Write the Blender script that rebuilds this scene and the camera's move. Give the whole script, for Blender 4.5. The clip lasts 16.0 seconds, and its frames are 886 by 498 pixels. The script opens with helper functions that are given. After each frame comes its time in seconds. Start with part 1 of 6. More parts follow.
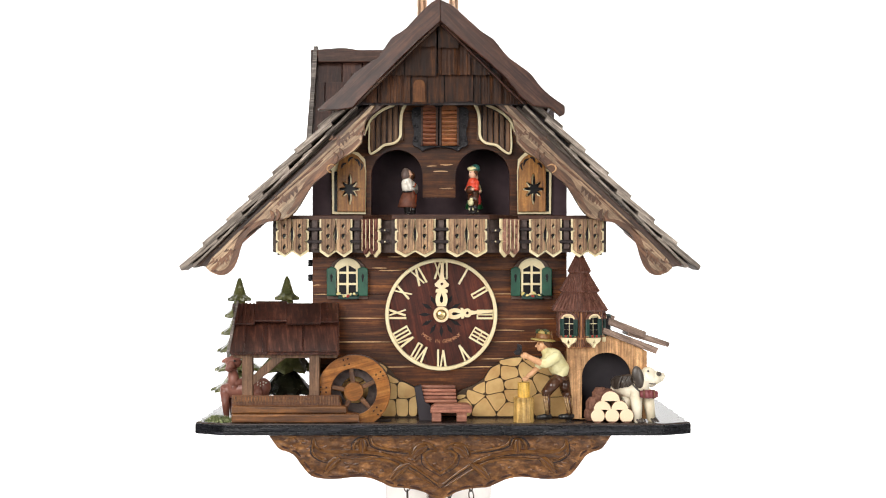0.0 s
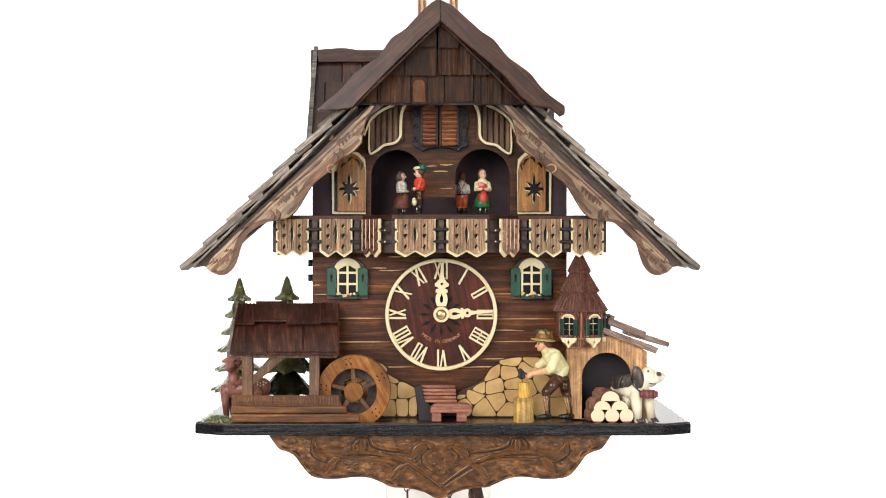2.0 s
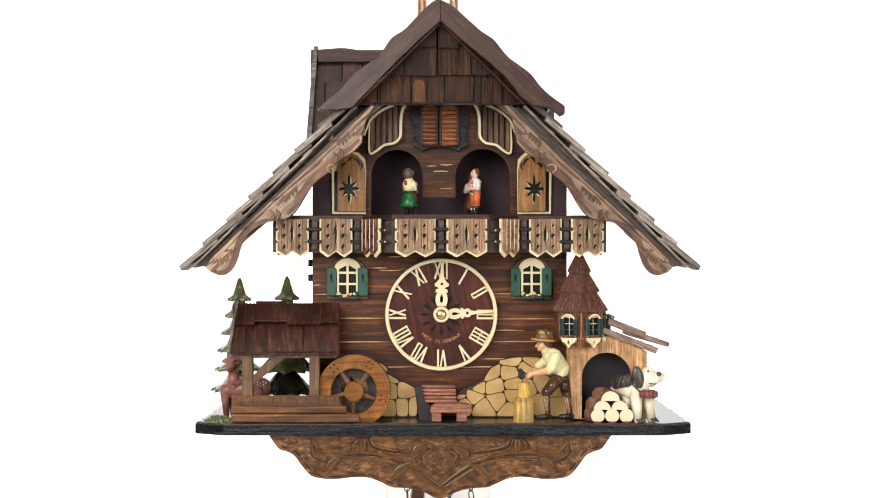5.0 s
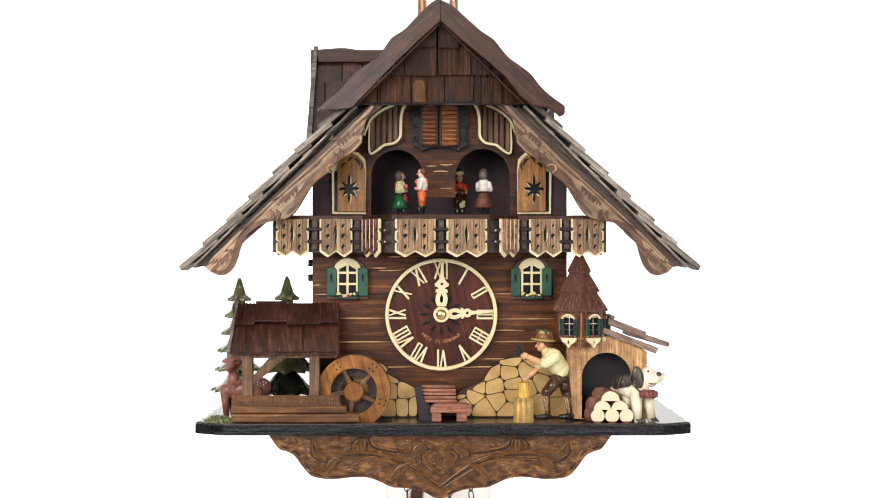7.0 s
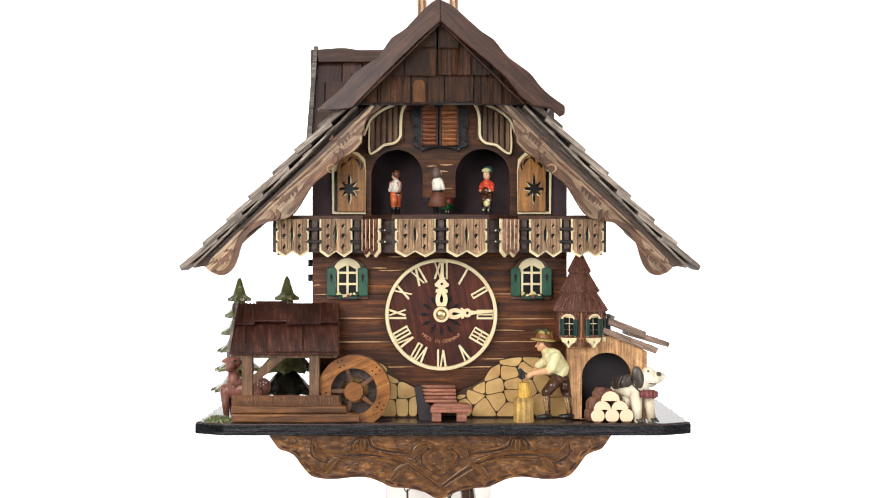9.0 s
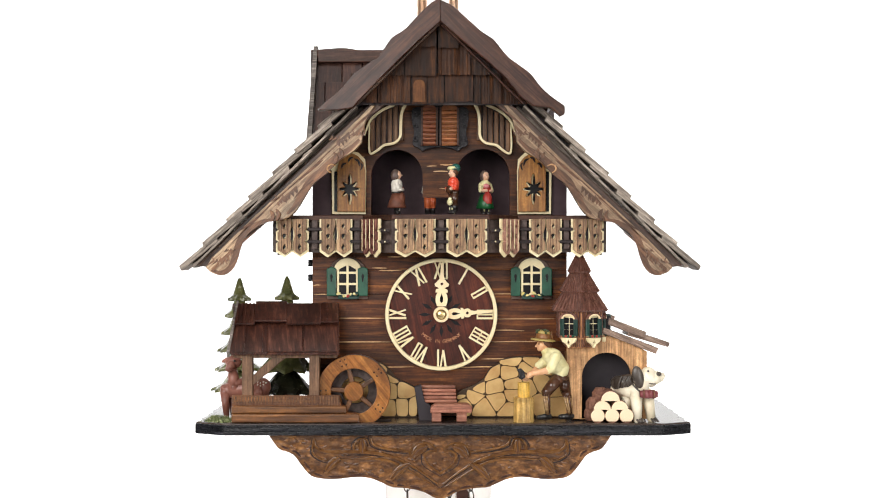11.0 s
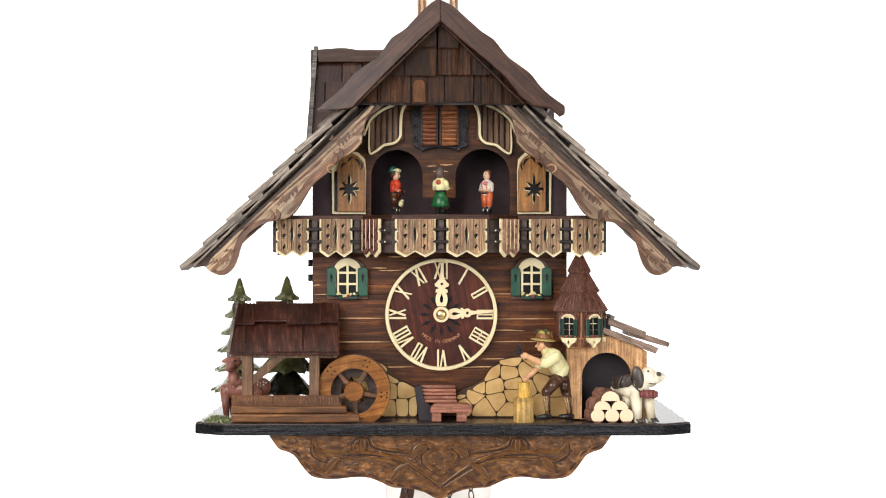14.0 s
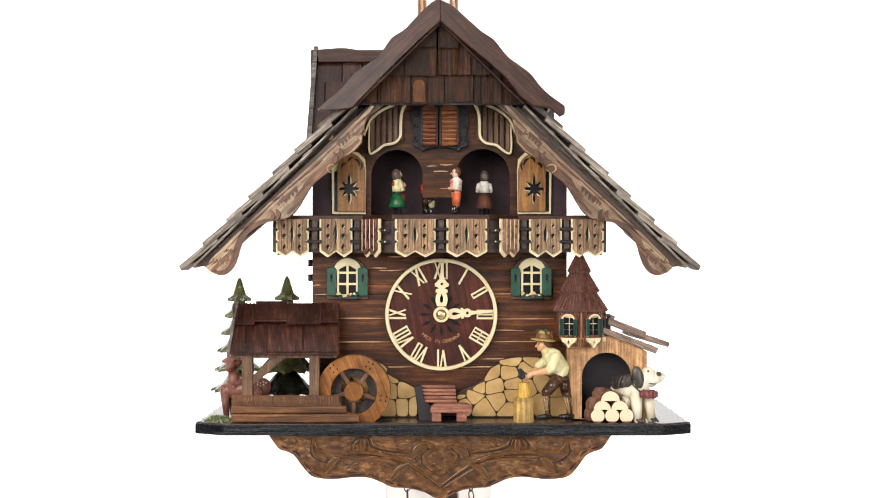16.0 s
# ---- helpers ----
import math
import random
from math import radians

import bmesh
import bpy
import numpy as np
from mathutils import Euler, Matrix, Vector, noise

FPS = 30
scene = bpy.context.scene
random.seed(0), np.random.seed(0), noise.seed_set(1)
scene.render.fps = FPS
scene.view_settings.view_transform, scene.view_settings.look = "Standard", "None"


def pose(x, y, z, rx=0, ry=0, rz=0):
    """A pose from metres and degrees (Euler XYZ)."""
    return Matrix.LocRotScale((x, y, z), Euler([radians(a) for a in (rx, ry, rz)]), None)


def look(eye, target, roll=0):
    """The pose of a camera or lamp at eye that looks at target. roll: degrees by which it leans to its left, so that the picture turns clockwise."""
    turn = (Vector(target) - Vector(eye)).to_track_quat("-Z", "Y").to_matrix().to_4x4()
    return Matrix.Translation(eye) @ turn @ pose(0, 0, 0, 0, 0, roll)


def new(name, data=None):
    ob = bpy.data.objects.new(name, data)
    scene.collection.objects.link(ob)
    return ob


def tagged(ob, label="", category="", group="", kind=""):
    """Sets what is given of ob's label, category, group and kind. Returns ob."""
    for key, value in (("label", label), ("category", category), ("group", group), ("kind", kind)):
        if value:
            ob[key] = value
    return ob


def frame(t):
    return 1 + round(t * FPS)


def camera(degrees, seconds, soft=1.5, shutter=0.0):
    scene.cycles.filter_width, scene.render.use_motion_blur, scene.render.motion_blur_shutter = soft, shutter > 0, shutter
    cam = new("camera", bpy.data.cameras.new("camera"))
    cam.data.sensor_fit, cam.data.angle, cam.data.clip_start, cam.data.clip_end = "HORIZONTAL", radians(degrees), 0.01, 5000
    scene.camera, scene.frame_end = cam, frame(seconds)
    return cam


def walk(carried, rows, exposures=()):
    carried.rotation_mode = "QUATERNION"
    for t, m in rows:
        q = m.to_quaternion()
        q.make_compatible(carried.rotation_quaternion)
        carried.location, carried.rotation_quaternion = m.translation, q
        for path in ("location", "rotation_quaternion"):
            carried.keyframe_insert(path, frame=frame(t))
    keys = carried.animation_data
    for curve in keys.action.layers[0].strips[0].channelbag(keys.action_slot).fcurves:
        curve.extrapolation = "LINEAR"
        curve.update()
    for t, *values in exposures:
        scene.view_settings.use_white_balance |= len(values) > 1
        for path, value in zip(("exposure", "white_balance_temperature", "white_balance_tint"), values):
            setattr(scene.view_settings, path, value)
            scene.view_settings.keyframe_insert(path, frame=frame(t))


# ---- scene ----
import itertools
cam = camera(34.82, 16.0, soft=1.05, shutter=0.4)
EYE = (0.0, -1.25, 1.5)
walk(cam, [(0.0, look(EYE, (0, 0, 1.5))), (16.0, look(EYE, (0, 0, 1.5)))], exposures=[(0.0, 0.0), (16.0, 0.0)])

# ---- light: softboxes in a closed studio, before a self-glowing white backdrop ----
world = bpy.data.worlds.new("studio")
scene.world = world
world.use_nodes = True
world.node_tree.nodes["Background"].inputs[0].default_value = (1.0, 1.0, 1.0, 1)
world.node_tree.nodes["Background"].inputs[1].default_value = 0.68


def softbox(name, eye, target, w, h, power):
    lamp = bpy.data.lights.new(name, "AREA")
    lamp.shape, lamp.size, lamp.size_y, lamp.energy = "RECTANGLE", w, h, power
    lamp.color = (1.0, 0.985, 0.96)
    ob = new(name, lamp)
    ob.matrix_world = look(eye, target)
    return ob


softbox("softbox_key", (-0.9, -2.0, 2.1), (0, 0, 1.5), 1.5, 1.1, 45)
softbox("softbox_fill", (1.1, -1.9, 1.6), (0, 0, 1.45), 1.2, 1.2, 18)
softbox("softbox_top", (0.0, -0.5, 3.3), (0, 0.0, 1.5), 1.4, 1.0, 16)


# ---- materials ----
def lin(r, g, b):
    return tuple(((c / 255 + 0.055) / 1.055) ** 2.4 if c > 10 else c / 255 / 12.92 for c in (r, g, b)) + (1,)


def nodes_of(name):
    m = bpy.data.materials.new(name)
    m.use_nodes = True
    return m, m.node_tree.nodes, m.node_tree.links, m.node_tree.nodes["Principled BSDF"]


def coords(n, l, scale, turn=0.0, lean=0.0):
    """Object coordinates, shifted per object, stretched by scale."""
    tc, info, mul = n.new("ShaderNodeTexCoord"), n.new("ShaderNodeObjectInfo"), n.new("ShaderNodeMath")
    mul.operation = "MULTIPLY"
    mul.inputs[1].default_value = 7.0
    l.new(info.outputs["Random"], mul.inputs[0])
    add, mp = n.new("ShaderNodeVectorMath"), n.new("ShaderNodeMapping")
    l.new(tc.outputs["Object"], add.inputs[0])
    l.new(mul.outputs[0], add.inputs[1])
    tilt = n.new("ShaderNodeMapping")
    tilt.inputs["Rotation"].default_value = (radians(lean), radians(turn), 0)
    l.new(add.outputs[0], tilt.inputs["Vector"])
    l.new(tilt.outputs[0], mp.inputs["Vector"])
    mp.inputs["Scale"].default_value = scale
    return mp.outputs[0], info.outputs["Random"]


def ramp(n, l, src, stops):
    r = n.new("ShaderNodeValToRGB")
    while len(r.color_ramp.elements) < len(stops):
        r.color_ramp.elements.new(0.5)
    for e, (p, c) in zip(r.color_ramp.elements, stops):
        e.position, e.color = p, c
    l.new(src, r.inputs[0])
    return r.outputs[0]


def noise_of(n, l, vec, scale, detail=5, rough=0.6, distort=0.0):
    t = n.new("ShaderNodeTexNoise")
    t.inputs["Scale"].default_value, t.inputs["Detail"].default_value = scale, detail
    t.inputs["Roughness"].default_value, t.inputs["Distortion"].default_value = rough, distort
    l.new(vec, t.inputs["Vector"])
    return t.outputs["Fac"]


def mixed(n, l, a, b, fac, mode="MIX"):
    m = n.new("ShaderNodeMix")
    m.data_type, m.blend_type = "RGBA", mode
    for src, sock in ((fac, m.inputs[0]), (a, m.inputs[6]), (b, m.inputs[7])):
        if hasattr(src, "is_output"):
            l.new(src, sock)
        else:
            sock.default_value = src
    return m.outputs[2]


def bumped(n, l, b, height, strength, distance):
    k = n.new("ShaderNodeBump")
    k.inputs["Strength"].default_value, k.inputs["Distance"].default_value = strength, distance
    l.new(height, k.inputs["Height"])
    l.new(k.outputs[0], b.inputs["Normal"])


def wood(name, dark, mid, light, axis="X", rough=0.5, grain=1.0, bump=0.35, blot=0.5, vary=0.25, coat=0.0, turn=0.0, lean=0.0, spec=0.4):
    """Stained wood: long grain along one axis, blotches of stain, a different tone for each piece."""
    m, n, l, b = nodes_of(name)
    s = {"X": (30, 560, 560), "Y": (560, 30, 560), "Z": (560, 560, 30)}[axis]
    vec, rnd = coords(n, l, tuple(v * grain for v in s), turn, lean)
    g = noise_of(n, l, vec, 1.0, 9, 0.68, 0.35)
    col = ramp(n, l, g, [(0.3, lin(*dark)), (0.5, lin(*mid)), (0.72, lin(*light))])
    s2 = {"X": (18, 95, 95), "Y": (95, 18, 95), "Z": (95, 95, 18)}[axis]
    vec2, _ = coords(n, l, tuple(v * grain for v in s2), turn, lean)
    g2 = noise_of(n, l, vec2, 1.0, 4, 0.55, 0.2)
    shade = ramp(n, l, g2, [(0.32, (1 - blot,) * 3 + (1,)), (0.68, (1 + blot * 0.5,) * 3 + (1,))])
    col = mixed(n, l, col, shade, 1.0, "MULTIPLY")
    vec3, _ = coords(n, l, tuple(v * grain * 2.6 for v in s), turn, lean)
    g3 = noise_of(n, l, vec3, 1.0, 2, 0.5)
    col = mixed(n, l, col, ramp(n, l, g3, [(0.35, (0.7, 0.68, 0.66, 1)), (0.62, (1.14, 1.14, 1.14, 1))]), 0.7, "MULTIPLY")
    speck, _ = coords(n, l, (1, 1, 1))
    g4 = noise_of(n, l, speck, 620, 3, 0.6)
    col = mixed(n, l, col, ramp(n, l, g4, [(0.3, (0.78, 0.78, 0.78, 1)), (0.7, (1.22, 1.22, 1.22, 1))]), 0.75, "MULTIPLY")
    g5 = noise_of(n, l, speck, 85, 6, 0.68, 0.5)
    col = mixed(n, l, col, ramp(n, l, g5, [(0.32, (0.66, 0.63, 0.6, 1)), (0.66, (1.3, 1.29, 1.27, 1))]), 0.85, "MULTIPLY")
    tone = ramp(n, l, rnd, [(0.0, (1 - vary,) * 3 + (1,)), (1.0, (1 + vary,) * 3 + (1,))])
    col = mixed(n, l, col, tone, 1.0, "MULTIPLY")
    l.new(col, b.inputs["Base Color"])
    b.inputs["Roughness"].default_value = rough
    b.inputs["Specular IOR Level"].default_value = spec
    b.inputs["Coat Weight"].default_value = coat * 0.6
    b.inputs["Coat Roughness"].default_value = 0.25
    bumped(n, l, b, g, bump, 0.0006)
    return m


def paint(name, a, c, rough=0.4, scale=160.0, bump=0.15, spot_tone=None, metal=0.0, amount=0.62, deep=0.0005):
    """Painted or plain surface: two near tones in fine patches, and spots of a third for wear, speckle and painted
    highlights.
    """
    m, n, l, b = nodes_of(name)
    vec, _ = coords(n, l, (1, 1, 1))
    g = noise_of(n, l, vec, scale, 4, 0.6)
    col = ramp(n, l, g, [(0.3, lin(*a)), (0.7, lin(*c))])
    if spot_tone:
        g2 = noise_of(n, l, vec, scale * 2.3, 5, 0.7)
        f = ramp(n, l, g2, [(amount, (0, 0, 0, 1)), (amount + 0.1, (1, 1, 1, 1))])
        col = mixed(n, l, col, lin(*spot_tone), f)
    l.new(col, b.inputs["Base Color"])
    b.inputs["Roughness"].default_value, b.inputs["Metallic"].default_value = rough, metal
    bumped(n, l, b, g, bump, deep)
    return m


WALL = wood("wall_wood", (40, 16, 5), (82, 42, 16), (138, 83, 37), "X", 0.4, 0.6, 0.3, 0.6, 0.14, 0.15, 0.0, 0.0, 0.25)
WALLB = wood("balcony_wall_wood", (40, 18, 7), (78, 42, 18), (124, 75, 35), "X", 0.42, 0.6, 0.3, 0.55, 0.1, 0.1, 0.0, 0.0, 0.2)
DARKIN = wood("dark_inside_wood", (38, 29, 29), (54, 42, 42), (72, 58, 56), "Z", 0.5)
BLACKIN = paint("unlit_shade_black", (62, 47, 51), (76, 59, 63), 0.6, 60, 0.05)
ROOFD = wood("dark_roof_wood", (36, 21, 17), (58, 37, 31), (84, 56, 46), "Z", 0.45, 0.8, 0.5, 0.35, 0.25, 0.0, 0.0, 40, 0.25)
ROOFX = wood("dark_roof_board", (38, 22, 16), (66, 41, 31), (96, 64, 49), "X", 0.42, 0.7, 0.4, 0.35, 0.1, 0.05, 0.0, 0.0, 0.25)
ROOFXL = wood("dark_roof_board_rising", (40, 22, 16), (68, 41, 31), (100, 66, 50), "X", 0.32, 0.7, 0.4, 0.3, 0.06, 0.15, 43, 0.0, 0.35)
ROOFXR = wood("dark_roof_board_falling", (38, 21, 15), (64, 39, 30), (96, 63, 48), "X", 0.32, 0.7, 0.4, 0.3, 0.06, 0.15, -43, 0.0, 0.35)
GABLE = wood("gable_shingle_wood", (27, 14, 8), (53, 30, 16), (90, 54, 26), "Z", 0.55, 0.6, 0.6, 0.5, 0.42, 0.0, 0.0, 0.0, 0.2)
GABLEL = wood("light_gable_shingle", (54, 30, 14), (96, 58, 28), (132, 86, 45), "Z", 0.5, 0.6, 0.5, 0.4, 0.1, 0.0, 0.0, 0.0, 0.2)
GREY = wood("weathered_shingle_wood", (50, 45, 43), (122, 113, 107), (190, 181, 173), "X", 0.7, 1.0, 0.7, 0.35, 0.3)
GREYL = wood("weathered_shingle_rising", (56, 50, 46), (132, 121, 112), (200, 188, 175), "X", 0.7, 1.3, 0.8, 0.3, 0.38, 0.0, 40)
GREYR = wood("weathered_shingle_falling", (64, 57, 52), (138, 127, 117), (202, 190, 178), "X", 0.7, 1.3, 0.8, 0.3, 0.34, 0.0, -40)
# TANR, EDGER and COVER are darker: the right boards' shade is in the colour.
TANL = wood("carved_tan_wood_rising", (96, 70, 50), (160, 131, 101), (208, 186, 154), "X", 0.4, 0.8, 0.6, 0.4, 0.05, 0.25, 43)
TANR = wood("carved_tan_wood_falling_shaded", (82, 61, 45), (142, 115, 89), (192, 168, 137), "X", 0.4, 0.8, 0.6, 0.4, 0.05, 0.25, -43)
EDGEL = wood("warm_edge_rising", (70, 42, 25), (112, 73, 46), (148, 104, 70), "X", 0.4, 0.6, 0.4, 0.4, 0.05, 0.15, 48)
EDGER = wood("warm_edge_falling_shaded", (58, 36, 24), (94, 62, 42), (126, 90, 63), "X", 0.4, 0.6, 0.4, 0.4, 0.05, 0.15, -48)
COVE = wood("brown_cove_wood", (56, 33, 21), (94, 60, 40), (132, 92, 66), "X", 0.5, 0.6, 0.4, 0.35, 0.1)
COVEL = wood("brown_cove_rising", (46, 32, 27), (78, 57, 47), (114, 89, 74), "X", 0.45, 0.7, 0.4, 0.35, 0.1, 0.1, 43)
COVER = wood("brown_cove_falling_shaded", (44, 31, 27), (74, 55, 46), (108, 85, 72), "X", 0.45, 0.7, 0.4, 0.35, 0.1, 0.1, -43)
STREAK = wood("pale_bare_wood", (170, 120, 74), (206, 162, 112), (230, 194, 150), "X", 0.5, 0.6, 0.2, 0.3, 0.15)
OCHRE = wood("ochre_panel_wood", (96, 58, 22), (150, 98, 42), (190, 138, 68), "Z", 0.45, 0.6, 0.25, 0.3, 0.06, 0.1)
SLAT = wood("balcony_slat_wood", (72, 50, 34), (142, 110, 80), (196, 164, 126), "Z", 0.5, 1.1, 0.5, 0.35, 0.2)
PSLAT = wood("pinkish_slat_wood", (104, 64, 52), (168, 124, 106), (212, 174, 154), "Z", 0.5, 0.9, 0.4, 0.3, 0.2)
RSLAT = wood("reddish_slat_wood", (58, 28, 24), (100, 58, 50), (146, 100, 88), "Z", 0.5, 0.9, 0.4, 0.3, 0.2)
def gouged(name, dark, mid, light):
    """Hand-gouged and lacquered wood: small shallow scoops with glossy faces."""
    m, n, l, b = nodes_of(name)
    vec, _ = coords(n, l, (130, 130, 210))
    v = n.new("ShaderNodeTexVoronoi")
    v.feature = "SMOOTH_F1"
    v.inputs["Scale"].default_value, v.inputs["Smoothness"].default_value = 1.0, 0.35
    l.new(vec, v.inputs["Vector"])
    fine, _ = coords(n, l, (170, 300, 300))
    g = noise_of(n, l, fine, 1.0, 7, 0.7, 0.3)
    big, _ = coords(n, l, (38, 38, 60))
    h = noise_of(n, l, big, 1.0, 3, 0.6)
    col = ramp(n, l, g, [(0.3, lin(*dark)), (0.52, lin(*mid)), (0.75, lin(*light))])
    # Lighter scoops, darker seams between them: relief shading put into the colour.
    scoop = ramp(n, l, v.outputs["Distance"], [(0.1, (1.25, 1.22, 1.2, 1)), (0.75, (0.62, 0.57, 0.52, 1))])
    col = mixed(n, l, col, scoop, 1.0, "MULTIPLY")
    col = mixed(n, l, col, ramp(n, l, h, [(0.3, (0.7, 0.66, 0.62, 1)), (0.65, (1.15, 1.15, 1.15, 1))]), 1.0, "MULTIPLY")
    l.new(col, b.inputs["Base Color"])
    b.inputs["Roughness"].default_value = 0.32
    b.inputs["Specular IOR Level"].default_value = 0.45
    b.inputs["Coat Weight"].default_value, b.inputs["Coat Roughness"].default_value = 0.25, 0.2
    bumped(n, l, b, v.outputs["Distance"], 0.45, 0.0012)
    return m


CARVED = gouged("carved_apron_wood", (48, 27, 12), (118, 77, 40), (186, 136, 80))
CARVEL = paint("carved_leaf_wood", (76, 46, 22), (130, 87, 47), 0.16, 110, 0.5, (54, 31, 14), 0.0, 0.62, 0.0009)
MILL = wood("mill_wood", (54, 28, 12), (122, 74, 38), (184, 122, 68), "X", 0.42, 0.4, 0.35, 0.6, 0.15, 0.1)
RIB = wood("ribbed_trough_wood", (56, 32, 17), (104, 68, 40), (146, 100, 62), "X", 0.42, 0.4, 0.3, 0.3, 0.05, 0.1)
TROUGH = wood("trough_wood", (56, 33, 17), (116, 73, 38), (164, 110, 60), "X", 0.36, 0.5, 0.4, 0.5, 0.12, 0.15)
MILLZ = wood("mill_post_wood", (62, 41, 28), (104, 75, 54), (140, 106, 78), "Z", 0.55, 0.7, 0.3, 0.3, 0.1)
MROOF = wood("mill_shingle_wood", (34, 17, 13), (66, 37, 29), (114, 73, 58), "Z", 0.32, 0.6, 0.5, 0.4, 0.25, 0.2, 8.0, 45)
WHEEL = wood("wheel_wood", (92, 50, 18), (144, 89, 38), (180, 124, 62), "X", 0.4, 0.45, 0.25, 0.3, 0.03, 0.1)
def brushed(m, along):
    """Gives a wood its silky sheen along the fibres."""
    n, l = m.node_tree.nodes, m.node_tree.links
    b, v, t = n["Principled BSDF"], n.new("ShaderNodeCombineXYZ"), n.new("ShaderNodeVectorTransform")
    t.vector_type, t.convert_from, t.convert_to = "VECTOR", "OBJECT", "WORLD"
    for i in range(3):
        v.inputs[i].default_value = along[i]
    l.new(v.outputs[0], t.inputs[0])
    l.new(t.outputs[0], b.inputs["Tangent"])
    b.inputs["Anisotropic"].default_value, b.inputs["Roughness"].default_value, b.inputs["Specular IOR Level"].default_value = 0.9, 0.40, 0.4


brushed(WHEEL, (0.485, 0.0, 0.875))
RED = wood("reddish_bench_wood", (104, 58, 44), (154, 98, 78), (190, 138, 114), "X", 0.45, 0.8, 0.3, 0.3, 0.12)
TOWER = wood("tower_roof_wood", (74, 45, 37), (108, 71, 60), (146, 106, 92), "Z", 0.3, 0.6, 0.3, 0.3, 0.15, 0.2)
TOWERW = wood("tower_wall_wood", (122, 78, 50), (174, 122, 84), (206, 160, 118), "Z", 0.4, 0.6, 0.3, 0.3, 0.08)
KENNEL = wood("kennel_wood", (136, 96, 60), (190, 144, 98), (220, 178, 130), "Z", 0.5, 0.7, 0.25, 0.25, 0.05)
DIAL = wood("dial_wood", (50, 17, 9), (76, 30, 17), (108, 51, 31), "Z", 0.38, 0.5, 0.35, 0.4, 0.0, 0.1, 12, 0.0, 0.25)
LOUVRE = wood("orange_louvre_wood", (122, 70, 42), (174, 114, 74), (206, 150, 106), "X", 0.45, 0.8, 0.25, 0.3, 0.1)
LOUVRED = wood("dark_louvre_wood", (104, 54, 36), (152, 92, 64), (188, 132, 98), "X", 0.45, 0.8, 0.25, 0.3, 0.1)
BARK = paint("log_bark", (92, 58, 44), (140, 96, 76), 0.8, 400, 0.8)
CREAM = paint("cream_wood", (226, 206, 158), (242, 228, 188), 0.42, 90, 0.1)
IVORY = paint("ivory_pointer", (236, 208, 160), (248, 226, 186), 0.4, 120, 0.08)
def lacquered(name, deep, mid, worn):
    """Black lacquer on hand-planed wood: streak and spot highlights are painted in, in the tone worn."""
    m, n, l, b = nodes_of(name)
    vec, _ = coords(n, l, (16, 90, 260))
    g = noise_of(n, l, vec, 1.0, 6, 0.65, 0.4)
    small, _ = coords(n, l, (160, 400, 700))
    h = noise_of(n, l, small, 1.0, 4, 0.6)
    col = ramp(n, l, g, [(0.35, lin(*deep)), (0.55, lin(*mid)), (0.74, lin(*worn))])
    glint = ramp(n, l, h, [(0.66, (0, 0, 0, 1)), (0.74, (1, 1, 1, 1))])
    l.new(mixed(n, l, col, lin(*worn), glint), b.inputs["Base Color"])
    l.new(ramp(n, l, h, [(0.3, (0.16,) * 3 + (1,)), (0.7, (0.42,) * 3 + (1,))]), b.inputs["Roughness"])
    b.inputs["Specular IOR Level"].default_value = 0.28
    bumped(n, l, b, g, 0.7, 0.0016)
    return m


BLACKEDGE = lacquered("black_lacquer", (9, 9, 12), (17, 17, 21), (62, 61, 68))
PLATTOP = paint("dark_lacquer_top", (50, 41, 37), (74, 62, 56), 0.26, 50, 0.08)
IRON = paint("black_carved_frame", (17, 16, 18), (44, 41, 44), 0.3, 500, 0.9, (120, 113, 113), 0.0, 0.6)
POST = paint("dark_balcony_post", (62, 50, 47), (98, 84, 79), 0.45, 200, 0.3)
HOLLOW = paint("shade_and_bench_black", (36, 29, 34), (46, 38, 43), 0.7, 60, 0.05)
WPLANK = wood("weathered_plank_wood", (82, 63, 54), (142, 116, 101), (194, 170, 152), "X", 0.5, 0.8, 0.4, 0.35, 0.15, 0.1, -24)
BARBLK = paint("black_bar", (38, 31, 31), (54, 45, 44), 0.4, 200, 0.2)
GREEN = paint("green_shutter_paint", (12, 58, 42), (24, 84, 60), 0.35, 120, 0.2, (52, 110, 84), 0.0, 0.68)
GREEND = paint("dark_green_shutter_paint", (14, 40, 34), (40, 70, 62), 0.3, 200, 0.3, (120, 136, 128), 0.0, 0.66)
STRAP = paint("hat_band_paint", (104, 66, 36), (146, 100, 58), 0.4, 160, 0.2)
LEAFG = paint("hat_leaf_paint", (32, 42, 22), (78, 88, 46), 0.45, 300, 0.4)
WINBR = paint("window_surround", (70, 46, 34), (98, 70, 54), 0.5, 150, 0.2)
GLASSD = paint("dark_pane_and_hole", (20, 18, 20), (32, 28, 29), 0.3, 60, 0.05)
STONE = paint("stone_relief", (184, 140, 80), (216, 180, 118), 0.5, 55, 0.2, (166, 122, 70), 0.0, 0.64)
GROUT = paint("stone_joint", (50, 33, 17), (74, 52, 29), 0.7, 150, 0.3)
# Pale spots hold the frosting and the gloss highlights of the branch edges.
FIR = paint("fir_paint", (66, 70, 40), (130, 129, 82), 0.2, 70, 0.4, (226, 222, 188), 0.0, 0.6)
FIRD = paint("fir_dark_paint", (28, 29, 24), (58, 58, 42), 0.2, 90, 0.4, (140, 138, 104), 0.0, 0.62)
GRASS = paint("moss_paint", (72, 88, 46), (134, 142, 86), 0.6, 400, 0.3, (232, 226, 194), 0.0, 0.55)
